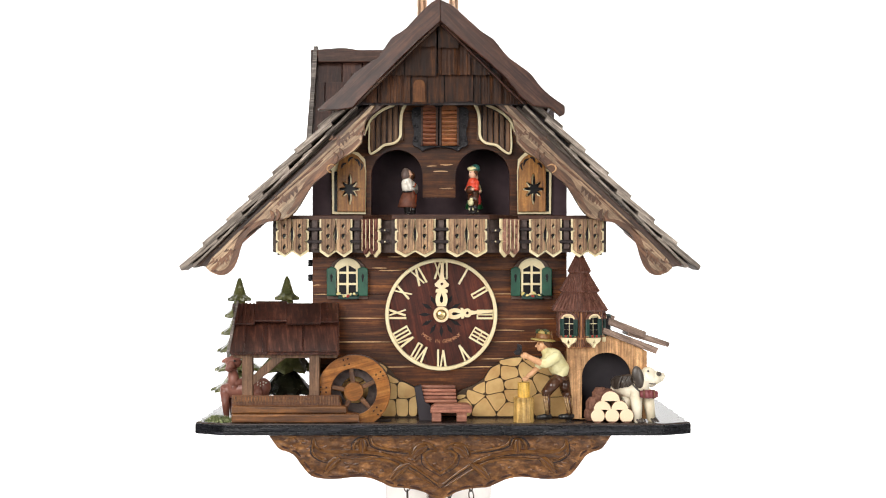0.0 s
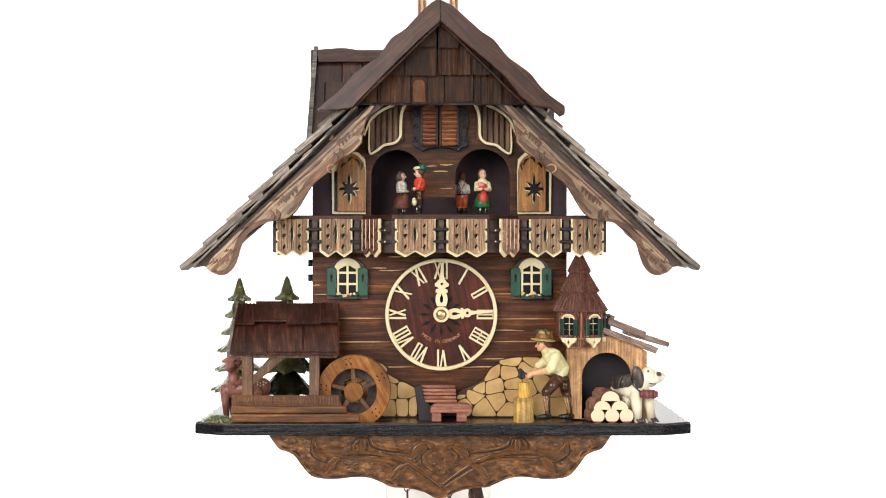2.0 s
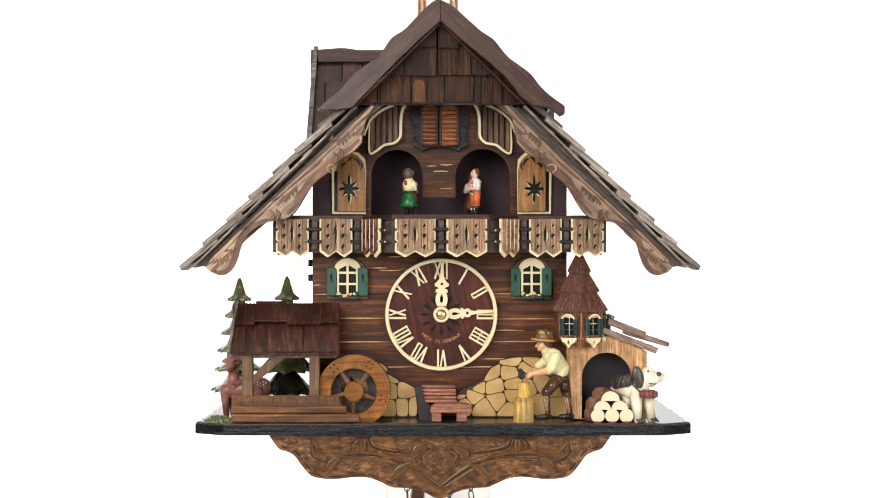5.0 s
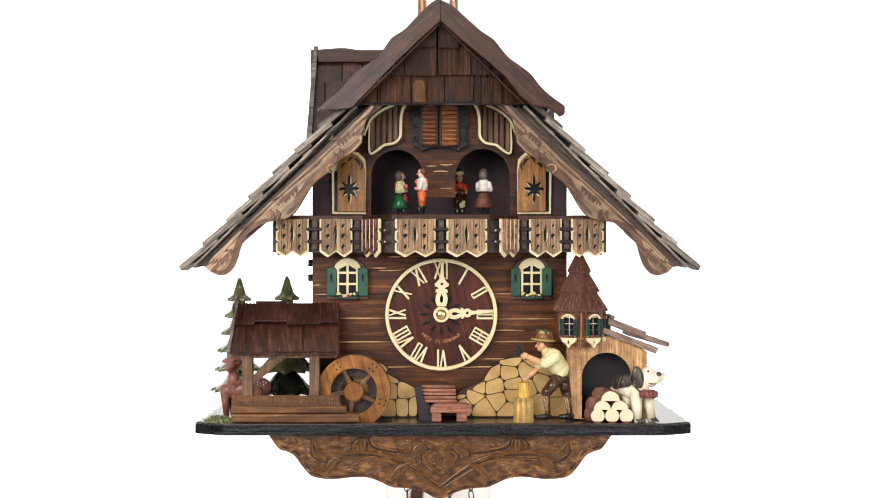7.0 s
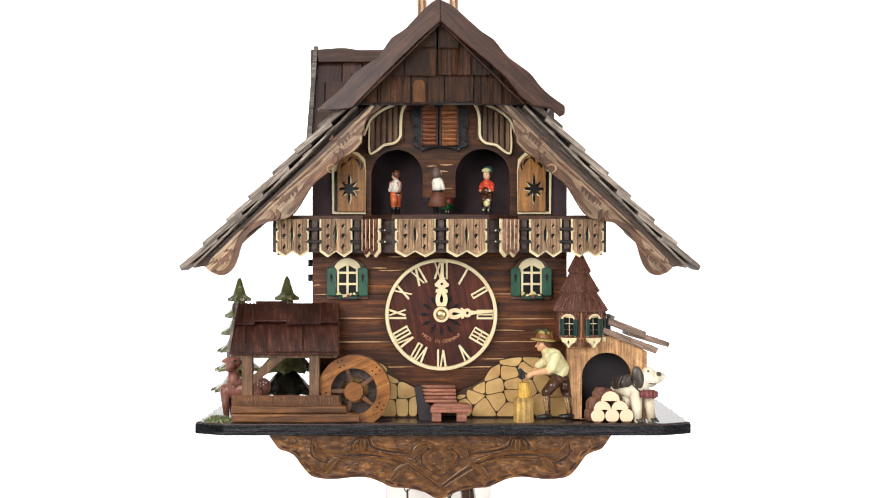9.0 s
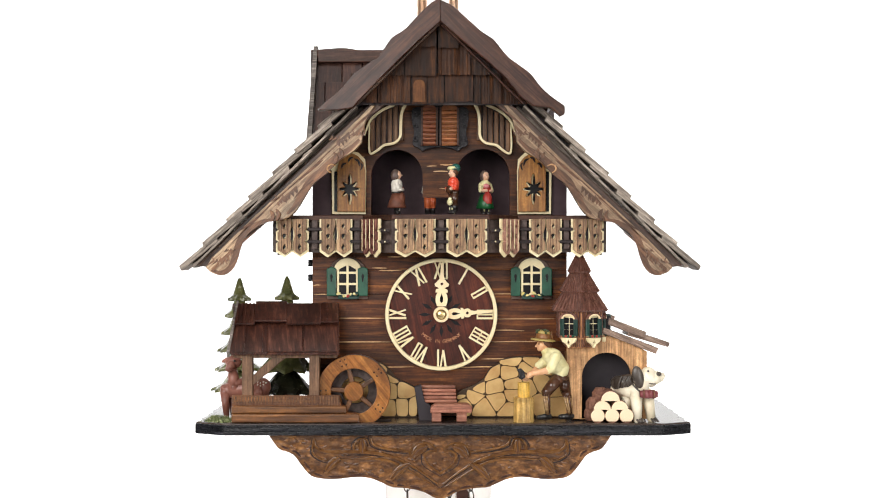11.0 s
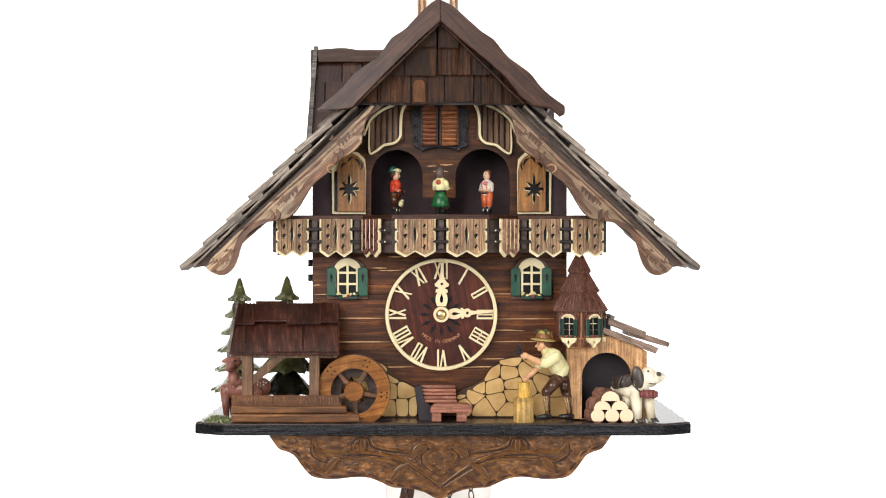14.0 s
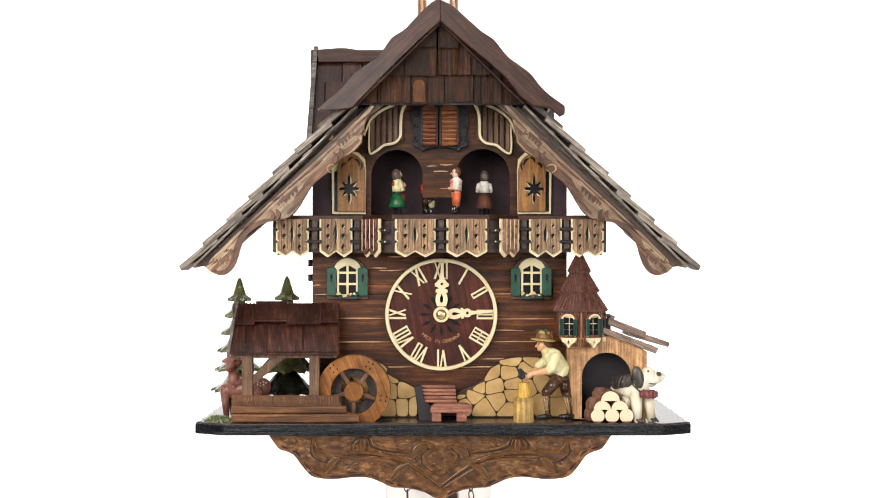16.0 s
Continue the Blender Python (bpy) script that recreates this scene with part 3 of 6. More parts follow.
for side in (0, 1):
    cove = [(348, 470), (500, 329), (646, 191), (720, 150), (692, 176), (652, 210), (600, 275), (500, 368), (400, 455), (372, 474)]
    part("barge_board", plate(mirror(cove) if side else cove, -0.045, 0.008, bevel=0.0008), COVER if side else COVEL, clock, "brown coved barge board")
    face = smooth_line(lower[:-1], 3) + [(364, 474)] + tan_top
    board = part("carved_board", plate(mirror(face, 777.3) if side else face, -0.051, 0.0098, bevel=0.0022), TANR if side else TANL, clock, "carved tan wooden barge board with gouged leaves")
    for cu, cv, s in ((600, 240, 1.0), (635, 232, 0.8), (500, 345, 1.0), (390, 455, 1.1), (408, 440, 0.6)):
        for q in range(5):
            a = radians(40 + 24 * q + rnd.uniform(-6, 6))
            L = s * rnd.uniform(14, 22)
            st = [(cu + 7 * (q - 2) * s, cv + 3 * (q % 2)), (cu + 7 * (q - 2) * s + L * 0.5 * math.cos(a) * 0.4, cv + L * 0.3), (cu + 7 * (q - 2) * s - L * 0.35, cv + L * 0.6)]
            g = band(st, (0.6, 3.2, 0.6), 3)
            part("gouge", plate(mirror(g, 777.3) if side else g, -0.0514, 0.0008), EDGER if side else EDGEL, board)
    for cu, cv, L, s in ((606, 243, 30, 1.0), (636, 228, 20, 0.8), (512, 340, 34, 1.0), (498, 352, 24, 0.8), (398, 452, 26, 1.0), (380, 470, 16, 0.7)):
        low = []
        teeth = 4
        for q in range(teeth * 2 + 1):
            a0 = -L / 2 + L * q / (teeth * 2)
            dep = (rnd.uniform(9, 15) if q % 2 else rnd.uniform(2, 4)) * s
            low.append((cu + a0 * 0.74 + dep * 0.45, cv - a0 * 0.66 + dep))
        z = [(cu - L * 0.37, cv + L * 0.33)] + low + [(cu + L * 0.37, cv - L * 0.33)]
        part("gouge", plate(mirror(z, 777.3) if side else z, -0.0516 - 0.0001 * (cu % 3), 0.001), EDGER if side else EDGEL, board)
    for cu, cv in ((590, 285), (600, 278), (478, 388), (488, 386)):
        g = band([(cu, cv - 16), (cu + 5, cv - 6), (cu + 1, cv + 5)], (1, 7, 2), 4)
        part("claw", plate(mirror(g, 777.3) if side else g, -0.0530, 0.003, bevel=0.0008), EDGER if side else EDGEL, board)
    warm = band([(636, 247), (620, 263), (600, 276), (585, 289), (570, 304), (550, 320), (536, 342), (521, 366), (508, 379)], (4, 15, 4), 4)
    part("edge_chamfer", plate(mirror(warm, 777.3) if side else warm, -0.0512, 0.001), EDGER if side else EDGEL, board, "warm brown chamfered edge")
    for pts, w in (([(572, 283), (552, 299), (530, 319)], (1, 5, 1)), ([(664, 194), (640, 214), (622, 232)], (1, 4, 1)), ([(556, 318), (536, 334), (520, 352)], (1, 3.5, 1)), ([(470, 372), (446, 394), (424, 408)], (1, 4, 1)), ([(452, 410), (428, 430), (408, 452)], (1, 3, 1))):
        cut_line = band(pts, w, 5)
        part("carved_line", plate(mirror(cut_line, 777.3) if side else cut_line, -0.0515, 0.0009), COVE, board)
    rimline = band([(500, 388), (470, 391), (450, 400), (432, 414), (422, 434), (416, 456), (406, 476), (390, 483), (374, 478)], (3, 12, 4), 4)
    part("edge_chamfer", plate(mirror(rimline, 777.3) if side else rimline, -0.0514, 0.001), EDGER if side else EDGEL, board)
    line = band([(640, 216), (560, 290), (480, 362), (410, 430)], (1, 2.2, 1), 6)
    part("carved_line", plate(mirror(line, 777.3) if side else line, -0.0514, 0.0008), COVE, board)

# upper gable roof: wavy front boards, roof slabs behind them
top_l = smooth_line([(779, -1), (765, 3), (737, 30), (716, 52), (694, 66), (681, 84), (667, 102), (643, 118), (623, 134), (606, 155), (586, 173), (561, 193)], 3)
low_l = [(564, 195), (604, 194), (624, 190), (640, 172), (672, 139), (712, 99), (746, 66), (779, 38)]
top_r = smooth_line([(779, -1), (801, 10), (824, 30), (852, 55), (872, 68), (884, 82), (900, 101), (922, 117), (940, 131), (958, 154), (978, 172), (1000, 187)], 3)
low_r = [(1000, 202), (992, 206), (975, 191), (945, 188), (922, 172), (895, 138), (860, 106), (820, 73), (779, 38)]
for pts, wd in ((top_l + low_l, ROOFXL), (top_r + low_r, ROOFXR)):
    part("gable_board", plate(pts, -0.070, 0.010, bevel=0.0010), wd, clock, "wavy dark-stained front roof board")
for sgn in (-1, 1):
    sl = [(779, 8), (779 + sgn * 205, 182), (779 + sgn * 195, 188), (779, 24)]
    part("gable_roof", plate(sl, -0.0595, 0.19), ROOFD, clock, "dark upper roof slab")
    rim = [(779, 37), (779 + sgn * 150, 183), (779 + sgn * 146, 185), (779, 42)]
    part("gable_trim", plate(rim, -0.0620, 0.006, bevel=0.0008), COVEL if sgn < 0 else ROOFXR, clock, "thin grey underside trim")
# ribbed shingles in the gable
part("gable_backing", plate([(779, 20), (610, 186), (948, 186)], -0.0478, 0.004), DARKIN, clock)


def ribbed(u0, u1, v0, v1, y, t, amp, count):
    """A shingle whose face is split into upright ridges with a ragged lower edge."""
    own, n = bmesh.new(), count * 2
    rows = []
    for i in range(n + 1):
        u = u0 + (u1 - u0) * (i + (rnd.uniform(-0.35, 0.35) if 0 < i < n else 0)) / n
        d = amp * rnd.uniform(0.4, 1.3) if i % 2 else amp * rnd.uniform(0, 0.4)
        bot = v1 - (rnd.uniform(0, 2.0) if i % 2 else 0)
        rows.append([own.verts.new(spot(u, v0, y + d + 0.0025)), own.verts.new(spot(u, bot, y + d)), own.verts.new(spot(u, bot, y + t)), own.verts.new(spot(u, v0, y + t))])
    for a, b in zip(rows, rows[1:]):
        for k in range(4):
            own.faces.new((a[k], b[k], b[(k + 1) % 4], a[(k + 1) % 4]))
    own.faces.new(rows[0])
    own.faces.new(rows[-1][::-1])
    return finish(own, None, 0, 0.0)


# courses of the gable: upper and lower edge, depth, then each shingle's side edges and ridge count (0: plain)
COURSES = ((134, 185, -0.0520, ((620, 648, 3), (648, 668, 2), (668, 727, 11), (728, 756, 0), (756, 786, 3), (787, 838, 4), (839, 851, 0), (851, 916, 13), (916, 940, 3))),
           (84, 138, -0.0545, ((690, 716, 3), (716, 773, 3), (775, 833, 8), (834, 868, 4))),
           (36, 86, -0.0570, ((738, 773, 3), (775, 812, 2))))
for v0, v1, y, row in COURSES:
    for a, b, ridges in row:
        d = y - rnd.uniform(0, 0.0014)
        own = ribbed(a + 0.7, b - 0.7, v0 - 4, v1 - rnd.uniform(0, 5), d, 0.004, rnd.uniform(0.0005, 0.0009) if ridges > 5 else 0.00025, max(2, ridges))
        part("gable_shingle", own, GABLE, clock)
        if ridges == 0 and b - a > 20:
            arch = [(a + 3, v1 - 4)] + ring((a + b) / 2, v0 + 18, (b - a) / 2 - 3, 11, 180, 0) + [(b - 3, v1 - 4)]
            part("gable_shingle", plate(arch, d - 0.0006, 0.001, bevel=0.0003), GABLEL, clock, "lighter arched shingle")

# cross roof seen behind, with a ridge board, three courses and an edge strip
def slope_pt(u, v):
    s = (v - 85) / 160
    return spot(u, v, 0.14 - 0.075 * s)


def on_slope(u0, u1, v0, v1, lift, t):
    a = [slope_pt(u0, v0), slope_pt(u1, v0), slope_pt(u1, v1), slope_pt(u0, v1)]
    nrm = Vector((0, -0.9, 0.42))
    return solid([p + nrm * lift for p in a], -nrm * t, bevel=0.0005)


part("cross_roof", on_slope(550, 720, 88, 262, 0.0, 0.006), ROOFD, clock)
for v0, v1, cuts in ((106, 151, (561, 606, 642, 700)), (150, 197, (558, 576, 618, 660)), (194, 246, (553, 588, 620))):
    for a, b in zip(cuts, cuts[1:]):
        part("shingle", on_slope(a + 0.6, b - 0.6, v0, v1 + rnd.uniform(-2, 2), 0.004 + rnd.uniform(0, 0.001), 0.0035), ROOFD, clock)
ridge = smooth_line([(560, 88), (585, 86), (610, 85), (640, 89), (680, 89), (720, 86)], 4)
part("ridge_board", plate(ridge + [(720, 110), (562, 111)], 0.118, 0.006, bevel=0.001), ROOFX, clock)
strip = [spot(555, 82, 0.125), spot(562, 82, 0.125), spot(551, 246, 0.05), spot(542, 246, 0.05)]
part("roof_edge", solid(strip, (0, 0.012, 0)), GREY, clock, "grey shingle edge strip")
part("rear_wall", box(spot(556, 0, 0.1).x, spot(700, 0, 0.1).x, 0.10, 0.14, spot(0, 330, 0).z, spot(0, 240, 0.1).z), DARKIN, clock)

# harp-shaped grilles beside the cuckoo door
grille = smooth_line([(700, 183), (682, 192), (664, 208), (653, 228), (652, 252), (656, 270), (668, 265), (685, 256), (703, 252), (709, 240), (708, 214), (713, 192), (718, 183)], 4)
for side in (0, 1):
    f = (lambda p: mirror(p)) if side else (lambda p: p)
    gr = part("harp_grille", plate(f(grille), -0.0035, 0.003), DARKIN, clock, "harp-shaped slatted grille with cream edge")
    for i in range(6):
        u = 655 + i * 10.2
        tv = {0: 226, 1: 212, 2: 201, 3: 193, 4: 187, 5: 184}[i]
        bv = {0: 268, 1: 266, 2: 260, 3: 256, 4: 253, 5: 249}[i]
        top_v = [227 - (q - 655) * 0.94 if q < 673 else 210 - (q - 673) * 0.48 for q in (u, u + 8)]
        part("slat", plate(f([(u, max(183, top_v[0] - 9)), (u + 8, max(183, top_v[1] - 9)), (u + 8, bv), (u, bv)]), -0.0062, 0.003, bevel=0.0009), MILLZ, gr)
    for line, w in (([(698, 185), (673, 197), (655, 214), (645, 240)], (5, 4.5, 1.5)), ([(718, 183), (711, 200), (709, 222), (708, 242), (698, 253), (680, 257), (668, 266), (657, 272), (653, 264), (653, 242), (654, 220)], (5.5, 4.5, 2))):
        part("edge", plate(f(band(line, w)), -0.008, 0.004, bevel=0.0006), CREAM, gr, "cream wooden edge")

# cuckoo door: two louvred leaves in a black carved frame
frame_out = smooth_line([(731, 192), (729, 215), (733, 235), (730, 256), (741, 262), (747, 268), (756, 264), (779, 261), (802, 264), (811, 268), (817, 262), (828, 256), (825, 235), (829, 215), (827, 192), (804, 190), (779, 183), (754, 190)], 3, True)
door_frame = part("cuckoo_door_frame", plate(frame_out, -0.006, 0.005, bevel=0.0008), IRON, clock, "black carved frame round the cuckoo door")
for u0, u1, mat, lab in ((745, 775, LOUVRED, "dark red louvred leaf"), (778, 812, LOUVRE, "orange-brown louvred leaf")):
    leaf = part("cuckoo_door", plate([(u0, 192), (u0 + 8, 187), (u1 - 8, 187), (u1, 192), (u1, 258), (u0, 258)], -0.0085, 0.0024), mat, clock, lab)
    for a, b in ((u0, u0 + 3.5), (u1 - 3.5, u1)):
        part("stile", slab(a, b, 190, 258, -0.0115, 0.003, bevel=0.0004), ROOFX, leaf)
    for i in range(9):
        v = 191 + i * 7.4
        q = [spot(u0 + 4, v - 1, -0.0095), spot(u1 - 4, v - 1, -0.0095), spot(u1 - 4, v + 4.0, -0.0099), spot(u0 + 4, v + 4.0, -0.0099)]
        lou = part("louvre", solid(q, (0, 0.0012, 0)), mat, leaf)
        q = [spot(u0 + 4, v + 3.6, -0.0099), spot(u1 - 4, v + 3.6, -0.0099), spot(u1 - 4, v + 6.2, -0.0142), spot(u0 + 4, v + 6.2, -0.0142)]
        part("louvre_lip", solid(q, (0, 0.0012, -0.0004)), mat, lou)
for u in (735, 823):
    for v in (202, 222, 246):
        part("scroll", plate(ring(u, v, 4.5, 14), -0.0085, 0.003, [ring(u, v, 2, 8)], bevel=0.0005), IRON, door_frame)

# pierced panels beside the arches
star = []
for i in range(8):
    a = 90 + 45 * i
    r = (27.5 if i % 4 == 0 else 18.5) if i % 2 == 0 else 17.5
    star += [(619 + q * math.cos(radians(a + d)), 335 - q * math.sin(radians(a + d))) for q, d in ((r * 0.74, -12 if i % 4 else -9), (r, -5 if i % 4 else -2), (r, 5 if i % 4 else 2), (r * 0.74, 12 if i % 4 else 9), (8.6, 22.5))]
panel = [(597, 375), (597, 302), (600, 286), (610, 275), (622, 271), (634, 277), (643, 288), (646, 304), (646, 375)]
backing = [(588, 379), (587, 302), (581, 300), (588, 288), (600, 274), (616, 267), (634, 270), (646, 282), (648, 302), (647, 379)]
moons = [band([(606 + d, 296 - e), (609 + d, 289 - e), (615 + d, 287 - e)], (1, 4, 1), 3) for d, e in ((-2, -2), (10, 8))] + [band([(626, 281), (634, 285), (636, 294)], (1, 4, 1), 3), band([(638, 288), (641, 294), (638, 302)], (1, 3, 1), 3)]
for side in (0, 1):
    f = (lambda p: mirror(p, 781.5)) if side else (lambda p: p)
    b = part("pierced_panel", plate(f(panel), -0.0095, 0.0035, [f(star)], bevel=0.0004), OCHRE, clock, "ochre wooden panel with a cut-out star")
    part("backing", plate(f(backing), -0.0055, 0.003, [f([(u - 2.6, v - 0.6) for u, v in star])]), CREAM, b, "cream wooden backing")
    part("curl", plate(f(band([(586, 306), (580, 302), (580, 295), (587, 291), (594, 294)], (2, 3, 2), 4)), -0.0525, 0.003, bevel=0.0006), KENNEL, b)
    # Dark sheets stand in for the shade in the side gap and star hole.
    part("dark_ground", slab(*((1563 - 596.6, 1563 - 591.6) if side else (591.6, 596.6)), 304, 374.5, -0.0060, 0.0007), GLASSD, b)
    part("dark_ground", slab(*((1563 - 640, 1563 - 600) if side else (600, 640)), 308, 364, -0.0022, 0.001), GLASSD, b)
    # Crescent cuts are dark plates on the face, their shade put into the colour.
    for mo in moons:
        part("crescent", plate(f(mo), -0.0099, 0.0006), GLASSD, b)

# Thin dark sheets over the wall ends stand in for the shade there.
for u0, u1 in ((553, 586), (976, 1003)):
    part("corner_panel", slab(u0 + 0.5, u1, 302, 382, -0.0012, 0.001), BLACKIN, clock, "dark sheet for the shaded wall corner")

# ---- balcony ----
rail_v = 381


def upright(cu, y, yaw, half, name_parent, slats, groove):
    """One pierced balcony panel: cream backing with a toothed foot, brown slats with cut-outs in front."""
    o = spot(cu, 388, y)
    k = px(y)
    R = Matrix.Rotation(yaw, 3, "Z")

    def at(a, b, d):
        return o + R @ Vector((a * k, d, -b * k))

    def put(pts, d, t, holes=(), bevel=0.0):
        return solid([at(a, b, d) for a, b in pts], R @ Vector((0, t, 0)), [[at(a, b, d) for a, b in h] for h in holes], bevel=bevel)

    h = half
    out = [(-h, 0), (-h, 16), (-h + 5, 19), (-h, 22), (-h, 37), (-h + 5, 40), (-h, 43), (-h, 58), (-h / 2, 68), (0, 58), (h / 2, 68), (h, 58), (h, 43), (h - 5, 40), (h, 37), (h, 22), (h - 5, 19), (h, 16), (h, 0)]
    p = part("balcony_panel", put(out, -0.003, 0.002, bevel=0.0003), CREAM, name_parent, "pierced balcony panel with cream toothed edge")
    w = h - 3.6
    for s in (-1, 1):
        c = s * w / 2 + (0.6 * s)
        holes = [[(c, 8), (c + 3.2, 13), (c, 18), (c - 3.2, 13)], [(c, 44), (c + 3.2, 50), (c, 56), (c - 3.2, 50)],
                 [(c - 4, 28), (c, 26), (c + 4, 28), (c + 2.5, 33), (c, 36), (c - 2.5, 33)]]
        e = s * 1.0
        a, b2 = (e, s * w)
        sl = [(a, 0), (b2, 0), (b2, 18), (b2 - s * 3, 21), (b2, 24), (b2, 36), (b2 - s * 3, 39), (b2, 42), (b2, 54.5), (s * w / 2, 63), (a, 54.5), (a, 42), (a + s * 3.4, 32), (a + s * 3.4, 26), (a, 14)]
        part("slat", put(sl, -0.0062, 0.003, holes, 0.0004), slats, p)
        for hh in holes:
            # Dark plate inside each hole, set off centre, carries the hole's shade.
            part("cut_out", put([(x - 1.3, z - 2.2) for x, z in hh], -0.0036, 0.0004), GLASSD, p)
        part("groove", put([(c + s * 5 - 0.6, 1), (c + s * 5 + 0.6, 1), (c + s * 5 + 0.6, 56), (c + s * 5 - 0.6, 56)], -0.0065, 0.0006), groove, p)
        part("groove", put([(c - s * 5.5 - 0.6, 1), (c - s * 5.5 + 0.6, 1), (c - s * 5.5 + 0.6, 52), (c - s * 5.5 - 0.6, 52)], -0.0065, 0.0006), groove, p)
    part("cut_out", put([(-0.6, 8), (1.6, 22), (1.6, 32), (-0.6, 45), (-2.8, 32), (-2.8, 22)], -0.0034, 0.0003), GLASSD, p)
    return p


plan = [(482, -0.032), (643, -0.032), (693, -0.060), (866, -0.060), (917, -0.032), (1074, -0.032)]
for (ua, ya), (ub, yb) in zip(plan, plan[1:]):
    a, b = spot(ua, rail_v, ya), spot(ub, rail_v, yb)
    a.z = b.z = spot(0, 381, -0.04).z
    dn = Vector((0, 0, -0.0046))
    part("balcony_rail", solid([a, b, b + dn, a + dn], (0, 0.006, 0), bevel=0.0006), ROOFX, clock, "dark wooden balcony hand rail")
    a2, b2 = a + dn + Vector((0, 0.004, 0)), b + dn + Vector((0, 0.004, 0))
    fall = Vector((0, 0, -0.0275))
    part("balcony_front", solid([a2, b2, b2 + fall, a2 + fall], (0, 0.003, 0)), POST, clock, "dark brown balcony boarding")
floor_z = spot(0, 444, -0.03).z
fl = [Vector((spot(u, 0, y).x, y + 0.008, floor_z)) for u, y in plan]
part("balcony_floor", solid([Vector((fl[0].x, -0.0005, floor_z))] + fl + [Vector((fl[-1].x, -0.0005, floor_z))], (0, 0, 0.004)), POST, clock)
for u, s in ((482, 1), (1074, -1)):
    x = spot(u, 0, -0.032).x
    part("balcony_side", box(min(x, x + s * 0.003), max(x, x + s * 0.003), -0.025, -0.0005, floor_z + 0.0005, floor_z + 0.029), POST, clock)
    part("balcony_foot", box(x + s * 0.006 - 0.002, x + s * 0.006 + 0.002, -0.030, -0.022, floor_z - 0.004, floor_z), POST, clock)
for cu in (518, 595, 965, 1039):
    upright(cu, -0.0325, 0.0, 29, clock, SLAT, COVE)
for cu in (735, 826):
    upright(cu, -0.0605, 0.0, 36, clock, SLAT, COVE)
ang = math.atan2(0.028, spot(693, 0, -0.06).x - spot(643, 0, -0.032).x)
upright(661, -0.0455, -ang, 24, clock, RSLAT, CREAM)
upright(897, -0.0455, ang, 24, clock, PSLAT, CREAM)
for ua, ub, y in ((547, 567, -0.0335), (623, 641, -0.0335), (772, 790, -0.0615), (918, 937, -0.0335), (994, 1011, -0.0335)):
    part("post_strip", slab((ua + ub) / 2 - 5, (ua + ub) / 2 + 5, 390, 441, y, 0.004, bevel=0.0005), POST, clock)
    for v in (403, 425):
        part("cross_bar", slab(ua - 3, ub + 3, v, v + 6, y - 0.004, 0.004, bevel=0.0007), BARBLK, clock, "black turned cross bar")
for u in (681, 877):
    for v in (408, 428):
        part("rivet", ball(bmesh.new(), spot(u, v, -0.0612), 0.0007), CREAM, clock)
        part("cross_bar", slab(u - 8, u + 8, v - 3, v + 3, -0.0600, 0.003, bevel=0.0006), BARBLK, clock)

# ---- small green-shuttered windows ----
def window(cu):
    y = -0.004
    w = part("window", plate([(cu - 36, 530)] + ring(cu, 490, 36, 15, 180, 0) + [(cu + 36, 530)], y + 0.0005, 0.003, bevel=0.0006), WINBR, clock, "arched window with green shutters and a flower box")
    hole_sets = [[(cu - 15, 477), (cu - 2, 470), (cu - 2, 481), (cu - 15, 481)], [(cu + 2, 470), (cu + 15, 477), (cu + 15, 481), (cu + 2, 481)]]
    hole_sets += [[(a, b), (a + 13, b), (a + 13, b + 16), (a, b + 16)] for a in (cu - 15, cu + 2) for b in (485, 505)]
    part("window_frame", plate([(cu - 19, 523), (cu - 19, 482)] + ring(cu, 482, 25, 13, 160, 20) + [(cu + 19, 482), (cu + 19, 523)], y - 0.003, 0.003, hole_sets, bevel=0.0003), CREAM, w, "cream window frame")
    part("pane", slab(cu - 17, cu + 17, 469, 522, y - 0.0008, 0.001), GLASSD, w)
    for a, b in ((cu - 37, cu - 20), (cu + 18, cu + 36)):
        sh = [(a, 524), (a, 476), ((a + b) / 2, 472), (b, 476), (b, 524)]
        part("shutter", plate(sh, y - 0.0055, 0.003, bevel=0.0007), GREEN, w, "green painted shutter")
        part("shutter_mark", plate([((a + b) / 2 - 2.5, 488), ((a + b) / 2, 484), ((a + b) / 2 + 2.5, 488), ((a + b) / 2 + 1, 499), ((a + b) / 2 - 1, 499)], y - 0.0060, 0.0006), GLASSD, w)
    part("flower_box", slab(cu - 17, cu + 20, 524, 530, y - 0.008, 0.008, bevel=0.001), GREEND, w)
    for i in range(9):
        c = spot(cu - 15 + i * 4 + rnd.uniform(-1.5, 1.5), 522 + rnd.uniform(-3, 2.5), y - 0.008)
        part("flower", ball(bmesh.new(), c, (rnd.uniform(0.0012, 0.0022), 0.0012, rnd.uniform(0.0009, 0.0015)), 0, (0, rnd.uniform(-40, 40), 0), 8), (FLOWER, GREEND, FLOWER, CREAM, REDP, FLOWER, GREEND)[i % 7], w)


window(615.0)
window(941.0)

# ---- dial ----
CU, CV = 781.0, 557.0
dial = part("dial", plate(ring(CU, CV, 94, 72), -0.005, 0.0045), DIAL, clock, "round dark red-brown dial with cream Roman numerals")
part("dial_ring", plate(ring(CU, CV, 99.5, 80), -0.010, 0.0085, [ring(CU, CV, 93, 80)], bevel=0.0008), CREAM, dial, "cream wooden dial ring")


def radial(a, r, s):
    """The place at radius r and sideways s on the dial, at the clockwise angle a from the top."""
    return (CU + r * math.sin(a) + s * math.cos(a), CV - r * math.cos(a) + s * math.sin(a))


